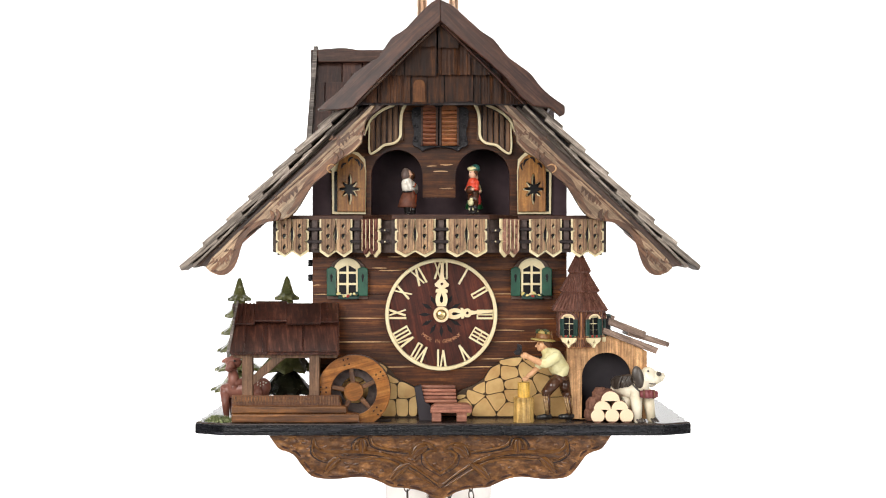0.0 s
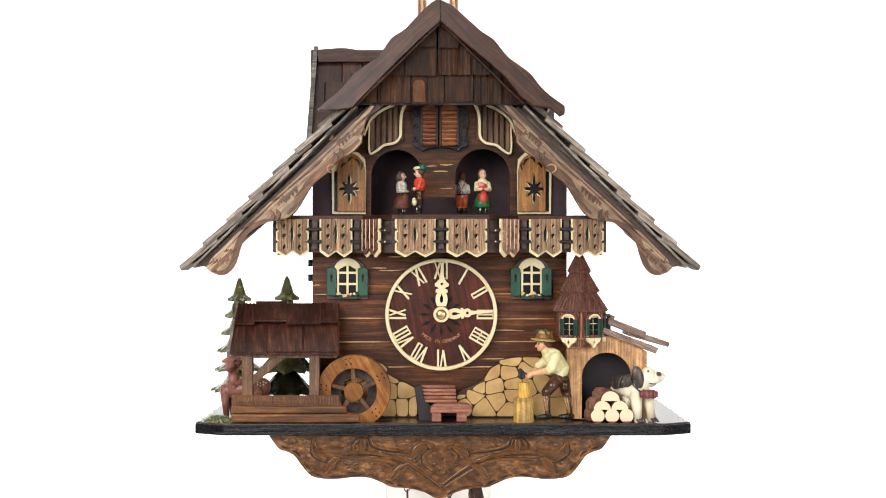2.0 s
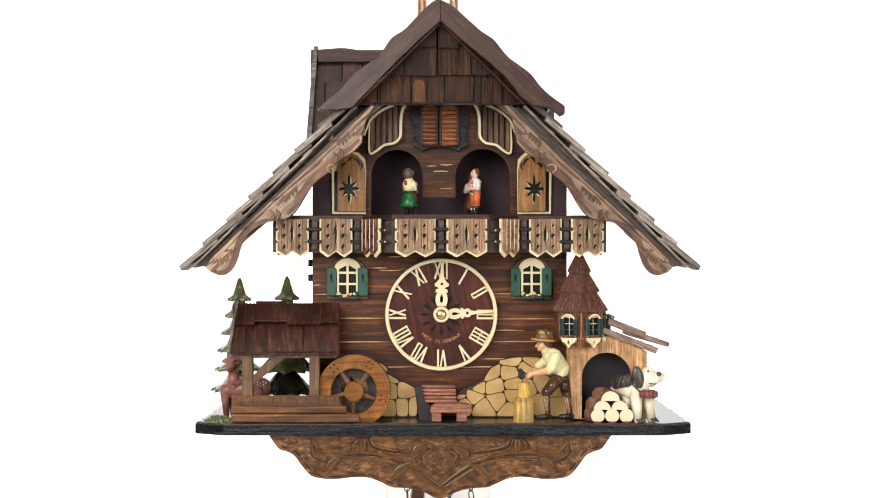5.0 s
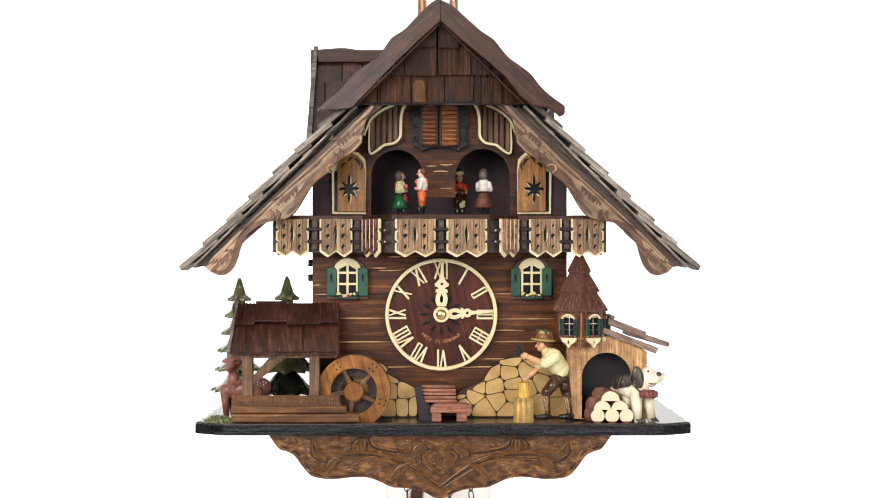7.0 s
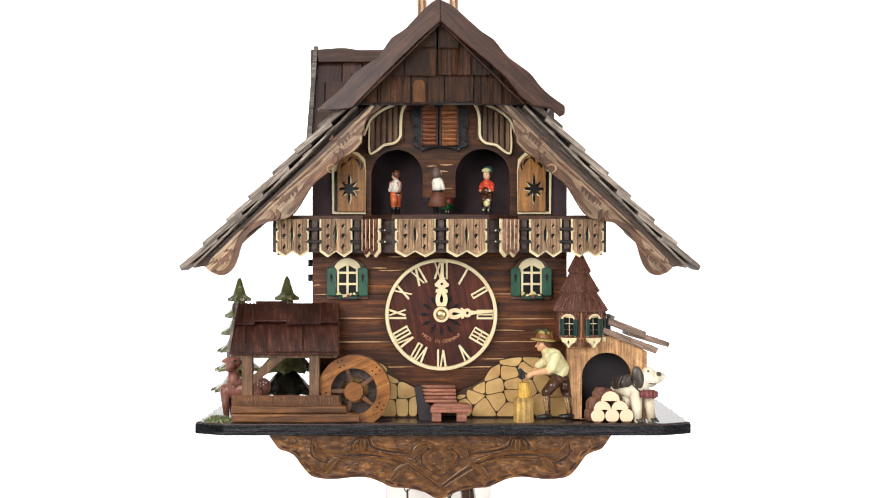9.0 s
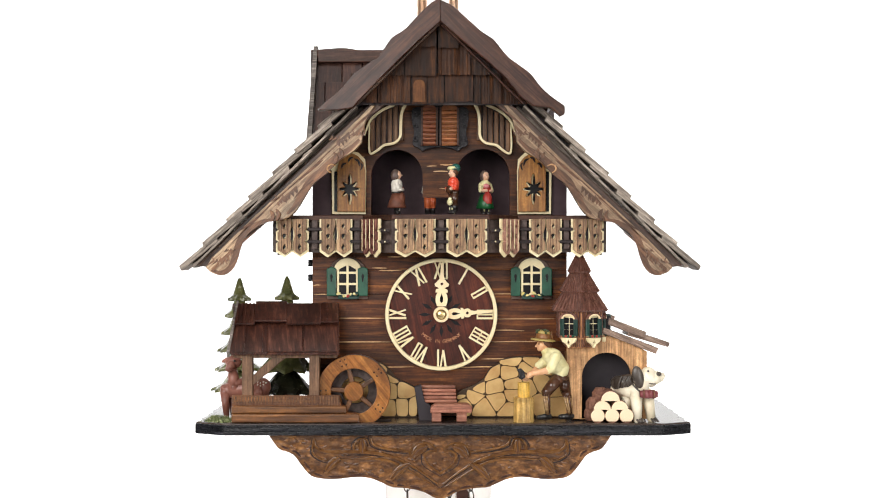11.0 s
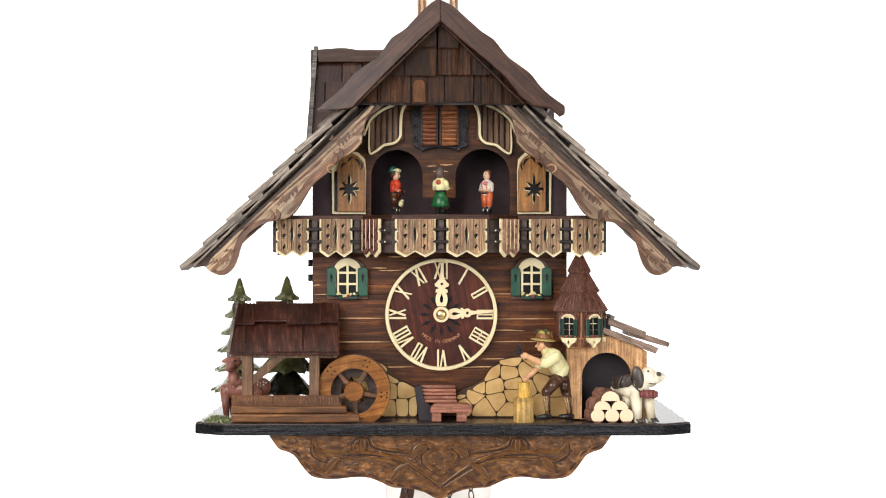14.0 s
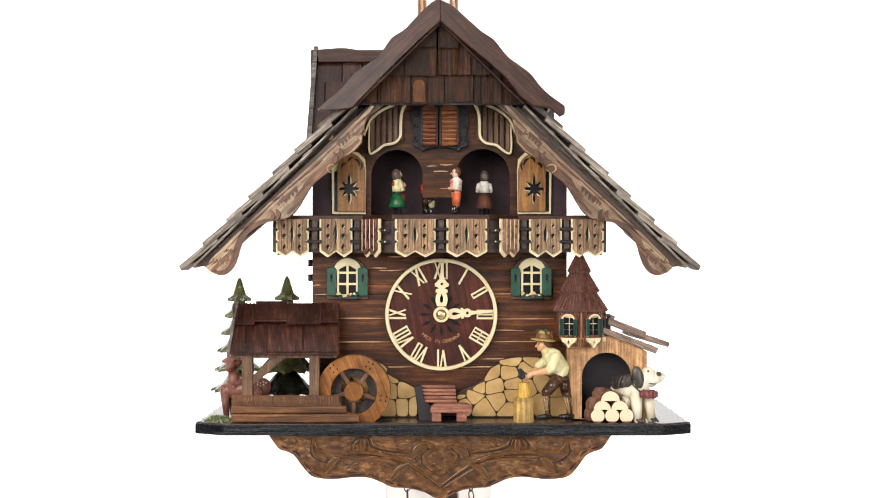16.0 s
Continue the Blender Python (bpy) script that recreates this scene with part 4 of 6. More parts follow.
def stroke(bm, a, r0, s0, r1, s1, w):
    d = Vector((r1 - r0, s1 - s0)).normalized() * w / 2
    pts = [radial(a, r0 - d.y, s0 + d.x), radial(a, r1 - d.y, s1 + d.x), radial(a, r1 + d.y, s1 - d.x), radial(a, r0 + d.y, s0 - d.x)]
    plate(pts, -0.0075 - 0.00012 * (len(bm.verts) // 8), 0.0025, bm=bm)


NUM = {1: "I", 2: "II", 3: "III", 4: "IIII", 5: "V", 6: "VI", 7: "VII", 8: "VIII", 9: "IX", 10: "X", 11: "XI", 12: "XII"}
for hour, text in NUM.items():
    bm = bmesh.new()
    a = radians(30 * hour)
    wide = {"I": 6.6, "V": 11.5, "X": 12.5}
    s = -sum(wide[c] for c in text) / 2
    for c, run in itertools.groupby(text):
        k = len(list(run))
        w = wide[c] * k
        m = s + w / 2
        if c == "I" and k == 1:
            stroke(bm, a, 62, m, 93, m, 3.6)
        elif c == "I":
            cells = [(64.8, 77.0), (79.0, 90.6)] if k == 4 else [(64.8, 90.6)]
            slots = [[(lo, s + 6.6 * q - 1.8), (hi, s + 6.6 * q - 1.8), (hi, s + 6.6 * q + 1.8), (lo, s + 6.6 * q + 1.8)] for q in range(1, k) for lo, hi in cells]
            frame_line = [(62.6, s + 1.5), (92.5, s + 1.5), (92.5, s + w - 1.5), (62.6, s + w - 1.5)]
            plate([radial(a, *p) for p in frame_line], -0.0077, 0.0025, [[radial(a, *p) for p in h] for h in slots], bm)
        elif c == "V":
            stroke(bm, a, 63, m, 93, m - 4.6, 3.8)
            stroke(bm, a, 63, m, 93, m + 4.6, 2.8)
        else:
            stroke(bm, a, 63, m - 5, 93, m + 5, 3.8)
            stroke(bm, a, 63, m + 5, 93, m - 5, 2.6)
        s += w
    part("numeral", bm, CREAM, dial, "cream Roman numeral")
for i in range(12):
    a = radians(30 * i)
    # Flat dark plates carry the shade of the slits.
    part("petal_slit", plate([radial(a, 18, 0), radial(a, 30, 3.6), radial(a, 40, 0), radial(a, 30, -3.6)], -0.0054, 0.0006), GLASSD, dial)


def letters(text, radius, size, spread, y):
    """Raised letters along the lower arc of the dial, tops towards its centre."""
    bm = bmesh.new()
    for i, ch in enumerate(text):
        if ch == " ":
            continue
        cu = bpy.data.curves.new("glyph", "FONT")
        cu.body, cu.size, cu.align_x, cu.align_y, cu.extrude = ch, size, "CENTER", "CENTER", 0.0002
        cu.resolution_u = 2
        ob = bpy.data.objects.new("glyph", cu)
        scene.collection.objects.link(ob)
        me = bpy.data.meshes.new_from_object(ob.evaluated_get(bpy.context.evaluated_depsgraph_get()))
        a = radians((i - (len(text) - 1) / 2) * spread)
        c = spot(CU + radius * math.sin(a), CV + radius * math.cos(a), y)
        me.transform(Matrix.Translation(c) @ Matrix.Rotation(-a, 4, "Y") @ Matrix.Rotation(radians(90), 4, "X"))
        bm.from_mesh(me)
        bpy.data.objects.remove(ob)
        bpy.data.meshes.remove(me)
        bpy.data.curves.remove(cu)
    return bm


part("lettering", letters("MADE IN GERMANY", 48.0, 0.0046, 5.9, -0.0054), LOUVRE, dial, "small orange-brown lettering")


def hand(name, a, parts, y):
    bm = bmesh.new()
    for i, (pts, holes) in enumerate(parts):
        plate([radial(a, r, s) for r, s in pts], y - 0.0003 * i, 0.0012, [[radial(a, r, s) for r, s in h] for h in holes], bm)
    return part(name, bm, IVORY, dial, "ivory carved clock hand")


def disc(r, rad, n=14):
    return [(r + rad * math.cos(2 * math.pi * i / n), rad * math.sin(2 * math.pi * i / n)) for i in range(n)]


lobe = smooth_line([(13, 7), (22, 9.5), (31, 8.5), (37, 4.5), (40, 3.6)], 3)
lobe = lobe + [(r, -s) for r, s in lobe[::-1]]
hole = [(18, 0), (21, 2.8), (26, 2.4), (30, 1.2), (34, 0), (30, -1.2), (26, -2.4), (21, -2.8)]
ears = [(44, 4), (46, 10.5), (50, 11.5), (53, 8.5), (52, 4), (52, -4), (53, -8.5), (50, -11.5), (46, -10.5), (44, -4)]
shoulder = [(34.5, 6), (35, 10), (39.5, 9), (41, 5), (41, -5), (39.5, -9), (35, -10), (34.5, -6)]
hand("hour_hand", radians(86.5), [(lobe, [hole]), (shoulder, []), (disc(46, 8.0), [disc(46, 2.7, 8)]), ([(53, 4), (60, 2.8), (90, 2.0), (90, -2.0), (60, -2.8), (53, -4)], [])], -0.0105)
grow = lambda pts, f: [(r * f, s * 1.12) for r, s in pts]
hand("minute_hand", radians(1.0), [(grow(lobe, 1.12), [grow(hole, 1.12)]), (grow(shoulder, 1.12), []), (grow(ears, 1.08), [disc(54, 2.5, 8)]), (disc(54, 9.5), [disc(54, 2.5, 8)]), ([(63, 4.6), (70, 3.2), (92, 2.2), (92, -2.2), (70, -3.2), (63, -4.6)], [])], -0.0125)
own = bmesh.new()
plate(ring(CU, CV, 14, 28), -0.0140, 0.0085, bm=own, bevel=0.0005)
part("hand_hub", own, IVORY, dial)
own = ball(bmesh.new(), spot(CU, CV, -0.0145), (0.0046, 0.0020, 0.0046), n=20)
part("hand_nut", own, BRASS, dial, "polished brass hand nut", True)

# ---- platform and carved apron ----
def level(pts, z, t, holes=(), bevel=0.0):
    return solid([Vector((x, y, z)) for x, y in pts], (0, 0, -t), [[Vector((x, y, z)) for x, y in h] for h in holes], bevel=bevel)


wx = spot(628, 0, -0.030).x
slot_w = [(wx - 0.031, -0.0375), (wx + 0.031, -0.0375), (wx + 0.031, -0.0165), (wx - 0.031, -0.0165)]
px0 = spot(781, 0, 0.06).x
slot_p = [(px0 - 0.05, 0.05), (px0 + 0.05, 0.05), (px0 + 0.05, 0.075), (px0 - 0.05, 0.075)]
fx0, fx1 = spot(395, 0, -0.05).x, spot(1174, 0, -0.05).x
sx0, sx1 = spot(346, 0, -0.036).x, spot(1222, 0, -0.036).x
edge_r = [(sx1, -0.036)]
for i in range(6):
    yy = -0.036 + 0.030 * (i + 1)
    edge_r += [(sx1 - 0.003, yy - 0.012), (sx1 - 0.0005 * (i % 2), yy)]
edge_l = [(-x + sx0 + sx1, y) for x, y in edge_r][::-1]
outline = [(fx0, -0.050), (fx1, -0.050)] + edge_r + edge_l
platform = thing("clock_platform", (0, 0.02, PZ - 0.0096), "dark lacquered wooden platform with a black chamfered front edge", "platform")
part("top_board", level(outline, PZ, 0.0086, [slot_w, slot_p], 0.0012), PLATTOP, platform)
for a, b in zip([(sx0, -0.036), (fx0, -0.050), (fx1, -0.050)], [(fx0, -0.050), (fx1, -0.050), (sx1, -0.036)]):
    pa, pb = Vector((*a, PZ - 0.0012)), Vector((*b, PZ - 0.0012))
    part("front_edge", solid([pa, pb, pb + Vector((0, 0, -0.0088)), pa + Vector((0, 0, -0.0088))], (0, -0.002, 0), bevel=0.0008), BLACKEDGE, platform, "black lacquered front edge")

apron_pts = [(476, 771), (492, 794), (505, 799), (520, 806), (532, 822), (545, 838), (556, 845), (575, 848), (600, 848), (625, 845), (645, 845), (665, 850), (685, 859),
             (697, 863), (715, 864), (735, 867), (752, 872), (766, 880), (779, 884)]
apron_pts = smooth_line(apron_pts, 2)
full = apron_pts + mirror(apron_pts)[1:]
apron = thing("carved_apron", spot(779, 771, -0.03), "carved brown wooden apron with heart and leaf scrolls below the platform", "carving")
part("board", plate(full, -0.037, 0.012, bevel=0.0025), CARVED, apron)
# Flat dark strips inside the rim stand in for shade in the scooped edge.
rim_in = [(u + (6 if u < 700 else 0), v - 4.5) for u, v in apron_pts]
for side in (0, 1):
    for i in range(2, len(rim_in) - 3, 3):
        q = rim_in[i:i + 3]
        g = band(q, (1.0, 4.0, 1.0), 4)
        part("edge_scoop", plate(mirror(g) if side else g, -0.0376, 0.001), ROOFX, apron, "dark strip for the shade of the scooped edge")
rel = -0.0402
for side in (0, 1):
    f = (lambda p: mirror(p)) if side else (lambda p: p)
    for line, w in (([(556, 778), (560, 792), (580, 800), (640, 800), (690, 808), (730, 826), (776, 858)], (3, 7, 2)),
                    ([(600, 814), (650, 812), (690, 817), (725, 834), (770, 862)], (2, 5, 2)),
                    ([(656, 775), (660, 786), (680, 794), (715, 799), (727, 800)], (3, 4, 3)),
                    ([(779, 838), (757, 822), (751, 806), (762, 798), (772, 799), (768, 792), (757, 785), (738, 787), (726, 798), (726, 808)], (3, 3.5, 2)),
                    ([(627, 800), (627, 788), (636, 778), (648, 778), (654, 790)], (2, 3, 2)),
                    ([(556, 776), (553, 800), (566, 812), (580, 815)], (3, 3, 1))):
        part("scroll", plate(f(band(line, w, 5)), rel, 0.0036, bevel=0.0010), CARVEL, apron)
    for line, w in (([(602, 811), (590, 819), (576, 836)], (3, 15, 4)), ([(726, 821), (708, 832), (692, 849)], (3, 15, 5)), ([(757, 791), (742, 796), (729, 811)], (5, 18, 4)),
                    ([(641, 777), (642, 789), (641, 803)], (5, 14, 5))):
        leaf = part("leaf", plate(f(band(line, w, 4)), rel - 0.0012, 0.0042, bevel=0.0014), CARVEL, apron)
        part("vein", plate(f(band(line, (0.5, 1.8, 0.5), 4)), rel - 0.0015, 0.0006), COVE, leaf)
        (ua, va), (ub, vb) = line[0], line[-1]
        run = math.hypot(ub - ua, vb - va)
        for off in (-3.2, 3.2):
            du, dv = -(vb - va) / run * off, (ub - ua) / run * off
            part("ridge", plate(f(band([(u + du * (0.5, 1, 0.7)[q], v + dv * (0.5, 1, 0.7)[q]) for q, (u, v) in enumerate(line)], (0.6, 3.0, 0.6), 4)), rel - 0.0022, 0.0014, bevel=0.0006), CARVEL, leaf)
        part("leaf_groove", plate(f(band([(u + 5, v + 2) for u, v in line], (0.5, 1.6, 0.5), 4)), rel + 0.0028, 0.0006), BARBLK, apron)
    for line in ([(552, 778), (550, 803), (566, 816), (582, 820)], [(604, 806), (660, 806), (700, 813), (740, 835), (778, 864)], [(624, 802), (622, 787), (634, 775), (650, 776), (652, 772)],
                 [(652, 776), (657, 790), (680, 798), (725, 804)], [(779, 843), (750, 825), (746, 806), (756, 796), (766, 798)], [(572, 838), (582, 824), (600, 816)]):
        part("carved_line", plate(f(band(line, (1.0, 2.3, 1.0), 5)), -0.0374, 0.0008), BARBLK, apron, "dark carved groove")
rnd = random.Random(11)
for i in range(130):
    u = rnd.uniform(500, 1058)
    lim = 788 + 50 * min(1, max(0, (270 - abs(u - 779)) / 60))
    v = rnd.uniform(776, lim)
    g = ball(bmesh.new(), spot(u, v, -0.0368), (0.0026 * rnd.uniform(0.7, 1.5), 0.0007, 0.0013 * rnd.uniform(0.7, 1.3)), 0, (0, rnd.uniform(-40, 40), 0), 8)
    part("gouge_mark", g, CARVED, apron, "", True)

def worn(poly):
    """The outline with its corners rounded off in two passes."""
    for most in (3.6, 1.3):
        out = []
        for i, p in enumerate(poly):
            for o in (poly[i - 1], poly[(i + 1) % len(poly)]):
                f = min(0.3, most / max(math.hypot(o[0] - p[0], o[1] - p[1]), 1e-6))
                out.append((p[0] + (o[0] - p[0]) * f, p[1] + (o[1] - p[1]) * f))
        poly = out
    return poly


# ---- stone relief at the foot of the wall ----
def stones(top, u0, u1, seeds, name_label):
    base = thing("stone_wall_relief", spot((u0 + u1) / 2, 737, 0), name_label, "stone wall")
    part("backing", plate([(u0, 739)] + top + [(u1, 739)], -0.007, 0.0068), GROUT, base)

    def hsix(u):
        for (a, va), (b, vb) in zip(top, top[1:]):
            if a <= u <= b:
                return va + (vb - va) * (u - a) / max(b - a, 1e-6)
        return top[0][1] if u < top[0][0] else top[-1][1]

    def cut(poly, p, n):
        out = []
        for i, q in enumerate(poly):
            r = poly[(i + 1) % len(poly)]
            da, db = (q[0] - p[0]) * n[0] + (q[1] - p[1]) * n[1], (r[0] - p[0]) * n[0] + (r[1] - p[1]) * n[1]
            if da <= 0:
                out.append(q)
            if da * db < 0:
                s = da / (da - db)
                out.append((q[0] + (r[0] - q[0]) * s, q[1] + (r[1] - q[1]) * s))
        return out

    for i, a in enumerate(seeds):
        poly = [(u0, 600), (u1, 600), (u1, 737), (u0, 737)]
        for j, b in enumerate(seeds):
            if i != j:
                d = Vector((b[0] - a[0], b[1] - a[1]))
                gap = 0.7 / d.length
                poly = cut(poly, (a[0] + d.x * (0.5 - gap), a[1] + d.y * (0.5 - gap)), d)
        for s in (-8, 8):
            t0, t1 = hsix(a[0] + s), hsix(a[0] + s + 3)
            n = Vector((t1 - t0, -3))
            poly = cut(poly, (a[0] + s, hsix(a[0] + s) + 2), n if n.y < 0 else -n)
        if len(poly) > 2:
            part("stone", plate(worn(poly), -0.0086 - 0.0004 * (i % 3), 0.0024, bevel=0.0009), STONE, base)


stones(smooth_line([(809, 697), (818, 690), (838, 682), (856, 670), (868, 652), (885, 642), (893, 635), (920, 631), (960, 632), (1003, 638)], 3), 809, 1003,
       [(906, 636), (942, 640), (868, 660), (842, 684), (876, 684), (903, 661), (908, 680), (836, 701), (814, 699), (908, 699), (820, 714), (856, 724), (881, 708), (902, 726),
        (952, 714), (936, 688), (958, 678), (932, 654), (984, 684), (986, 722), (968, 648), (924, 730)], "tan stone wall relief with dark joints behind the woodcutter")
stones(smooth_line([(600, 640), (640, 640), (672, 642), (690, 655), (702, 670), (718, 677), (735, 687), (738, 700)], 3), 600, 738,
       [(676, 650), (694, 666), (716, 690), (690, 690), (714, 722), (688, 724), (732, 722), (660, 660), (634, 660), (610, 660), (650, 690), (620, 690), (660, 722), (628, 724)], "tan stone wall relief with dark joints behind the water wheel")

# ---- water mill ----
mill = thing("water_mill", spot(505, 748, -0.04), "small brown wooden water mill with a dark red shingle roof", "mill")
part("trough", plate([(410, 748), (410, 704), (600, 704), (604, 719), (612, 721), (614, 731), (634, 735), (636, 748)], -0.044, 0.017, bevel=0.0006), MILL, mill, "brown wooden trough base")
part("trough_step", slab(410, 601, 700, 719, -0.0455, 0.0012, bevel=0.0005), MILL, mill)
part("trough_step", slab(409, 613, 719.5, 733, -0.0480, 0.0035, bevel=0.0013), TROUGH, mill)
part("trough_step", slab(409, 636, 733.5, 748.5, -0.0500, 0.0055, bevel=0.0013), TROUGH, mill)
for i in range(38):
    part("trough_rib", slab(411 + i * 5, 413.6 + i * 5, 702 + rnd.uniform(-1, 1), 717 + rnd.uniform(-2, 1), -0.0461, 0.0008, bevel=0.0002), RIB, mill)
part("rear_beam", slab(415, 600, 704, 735, -0.020, 0.012, bevel=0.0006), MILL, mill)
for u0, u1, y in ((428, 447, -0.044), (547, 565, -0.044), (432, 446, -0.014), (552, 566, -0.014)):
    part("post", slab(u0, u1, 628, 701, y, 0.008, bevel=0.0006), MILLZ, mill, "grey-brown wooden post")
part("brace", plate([(446, 684), (446, 666), (488, 628), (512, 628)], -0.042, 0.006, bevel=0.0005), MILLZ, mill)
part("header_beam", slab(412, 596, 622, 634, -0.043, 0.007, bevel=0.0005), MILLZ, mill)


def mill_pt(u, v):
    s = (v - 535) / 95
    u += max(0.0, 1 - s) * 9 * max(0.0, (470 - u) / 58) - 3 * s * max(0.0, (470 - u) / 58)
    return spot(u, v, -0.006 - 0.046 * s)


def mill_shingle(u0, u1, v0, v1, lift, ribs=0):
    nrm = Vector((0, -0.70, 0.71))
    a = [mill_pt(u0, v0) + nrm * lift * 0.4, mill_pt(u1, v0) + nrm * lift * 0.4, mill_pt(u1, v1) + nrm * lift, mill_pt(u0, v1) + nrm * lift]
    bm = solid(a, -nrm * 0.0024, bevel=0.0004)
    for i in range(ribs):
        u = u0 + (u1 - u0) * (i + 0.3) / ribs
        w = (u1 - u0) / ribs * 0.45
        q = [mill_pt(u, v0) + nrm * (lift * 0.4 + 0.0008), mill_pt(u + w, v0) + nrm * (lift * 0.4 + 0.0008), mill_pt(u + w, v1) + nrm * (lift + 0.0008), mill_pt(u, v1) + nrm * (lift + 0.0008)]
        solid(q, -nrm * 0.001, bm=bm)
    return bm


part("roof_board", mill_shingle(411, 600, 538, 626, 0.0, 0), MROOF, mill)
for u0, u1, v0, v1, lf, rb in ((473, 537, 577, 625, 0.003, 0), (410, 474, 579, 629, 0.004, 2), (537, 598, 576, 626, 0.0035, 0),
                               (412, 451, 541, 582, 0.0065, 5), (450, 509, 537, 578, 0.0075, 0), (507, 568, 540, 581, 0.0065, 0), (567, 600, 540, 579, 0.007, 2)):
    part("shingle", mill_shingle(u0 + 0.5, u1 - 0.5, v0, v1, lf, rb), MROOF, mill)
part("rear_roof", solid([spot(411, 538, 0.0), spot(600, 538, 0.0), spot(596, 560, 0.02), spot(415, 560, 0.02)], (0, 0, -0.003)), MROOF, mill)
strip = [mill_pt(411, 538), mill_pt(415, 538), mill_pt(410, 630), mill_pt(405, 630)]
part("roof_edge", solid([p + Vector((0, -0.003, 0.003)) for p in strip], (0, 0.002, -0.004)), GREY, mill)

# ---- water wheel, on its axle before the wall ----
WY, WK = -0.030, px(-0.030)
WC = spot(627, 692, WY)


def wpt(r, a, y):
    return WC + Vector((r * WK * math.sin(a), y, r * WK * math.cos(a)))


def wring(r, y, n=60):
    return [wpt(r, 2 * math.pi * i / n, y) for i in range(n)]


own = solid(wring(64.5, -0.006), (0, 0.003, 0), [wring(40.5, -0.006)], bevel=0.0005)
bmesh.ops.translate(own, verts=own.verts[:], vec=-WC)
wheel = part("water_wheel", own, WHEEL, None, "honey-brown wooden water wheel with five spokes")
wheel.parent = mill
WLOC = WC - ORG[mill]
wheel.location = WLOC
ORG[wheel] = WC
# Rear rim drawn far inward and dark to give the shade behind the wheel.
part("rim_ring", solid(wring(64.0, 0.007), (0, 0.003, 0), [wring(24, 0.007)], bevel=0.0004), POST, wheel, "rear wheel rim, widened and darkened for the shade behind")
for i in range(5):
    a = radians(72 * i + 7)
    for da in (-4.5, 4.5):
        for r in (49, 58.5):
            c = wpt(r, radians(72 * i) + radians(da * (52 / r)), -0.0062)
            # Peg holes are flat dark discs with the shade in their colour.
            part("peg_hole", solid([c + Vector((0.0008 * math.cos(q * 0.785), 0, 0.0008 * math.sin(q * 0.785))) for q in range(8)], (0, 0.0004, 0)), GLASSD, wheel)
    d, s = Vector((math.sin(a), 0, math.cos(a))), Vector((math.cos(a), 0, -math.sin(a)))
    q = [WC + d * 14 * WK + s * 4.6 * WK, WC + d * 42 * WK + s * 3.4 * WK, WC + d * 42 * WK - s * 3.4 * WK, WC + d * 14 * WK - s * 4.6 * WK]
    part("spoke", solid([p + Vector((0, -0.0042, 0)) for p in q], (0, 0.004, 0), bevel=0.0008), RIB, wheel)
for i in range(15):
    a = 2 * math.pi * i / 15
    d, s = Vector((math.sin(a), 0, math.cos(a))), Vector((math.cos(a), 0, -math.sin(a)))
    q = [WC + d * 43 * WK + s * 0.0006, WC + d * 62 * WK + s * 0.0006, WC + d * 62 * WK - s * 0.0006, WC + d * 43 * WK - s * 0.0006]
    part("paddle", solid([p + Vector((0, -0.0028, 0)) for p in q], (0, 0.0096, 0)), MILL, wheel)
own = rod(bmesh.new(), WC + Vector((0, -0.0085, 0)), WC + Vector((0, 0.004, 0)), 17 * WK, 17 * WK, n=28)
part("hub", finish(own, None, 0, 0.0006), WHEEL, wheel, "round orange-brown hub")
part("axle", rod(bmesh.new(), WC + Vector((0, 0.004, 0)), WC + Vector((0, 0.021, 0)), 0.0025, 0.0025), MILLZ, wheel)

# ---- firs, fawn and moss beside the mill ----
def fir(base, tip, rows, dark, label, twist):
    """A painted fir: rows of (foot height, radius) from the top tier down."""
    t = thing("toy_fir_tree", base, label, "toy tree", "painted firs beside the mill")
    part("trunk", turned([(0.006, 0.0), (0.004, 0.02), (0.0015, tip - 0.01)], base, 10), BARK, t)
    for i, (z, r) in enumerate(rows):
        hh = 0.026 if i else tip - z
        wide = 1.34 if dark and i > 3 else 1.0
        prof = [(r * 0.7, 0.0, 0.4), (r, 0.0012, 1.0), (r * 0.97, 0.0035, 0.8), (r * 0.62 * wide, hh * 0.28, 0.3), (r * 0.40 * wide, hh * 0.6, 0.1), (r * 0.22, hh * 0.88, 0.0), (r * 0.08, hh, 0.0)]
        own = turned(prof, (0, 0, 0), 18, jag=0.13)
        bmesh.ops.transform(own, matrix=Matrix.Translation((base[0], base[1], base[2] + z)) @ Matrix.Rotation(twist * i, 4, "Z"), verts=own.verts[:])
        part("branch_tier", own, FIRD if dark and i > 4 else FIR, t)
    return t


def tiers_at(y, rows):
    return [(spot(0, v, y).z - PZ, r * px(y)) for v, r in rows]


b1 = spot(424, 0, 0.055)
b1.z = PZ
fir(b1, spot(0, 492, 0.055).z - PZ, tiers_at(0.055, [(533, 19), (562, 24), (592, 30), (622, 36), (655, 40), (690, 46)]), False, "green painted fir with pale frosting and painted-in highlights", 0.7)
b2 = spot(508, 0, 0.045)
b2.z = PZ
fir(b2, spot(0, 489, 0.045).z - PZ, tiers_at(0.045, [(531, 20), (562, 25), (592, 29), (622, 40), (656, 47), (696, 46)]), True, "dark green painted fir behind the mill posts", 1.1)

fy = -0.012
fb = spot(418, 0, fy)
fb.z = PZ
S = px(fy)
fw = bmesh.new()
P = lambda u, v, d=0.0: spot(u, v, fy + d)
limb(fw, P(404, 691), P(463, 685, 0.006), 14 * S, 17 * S, n=14)
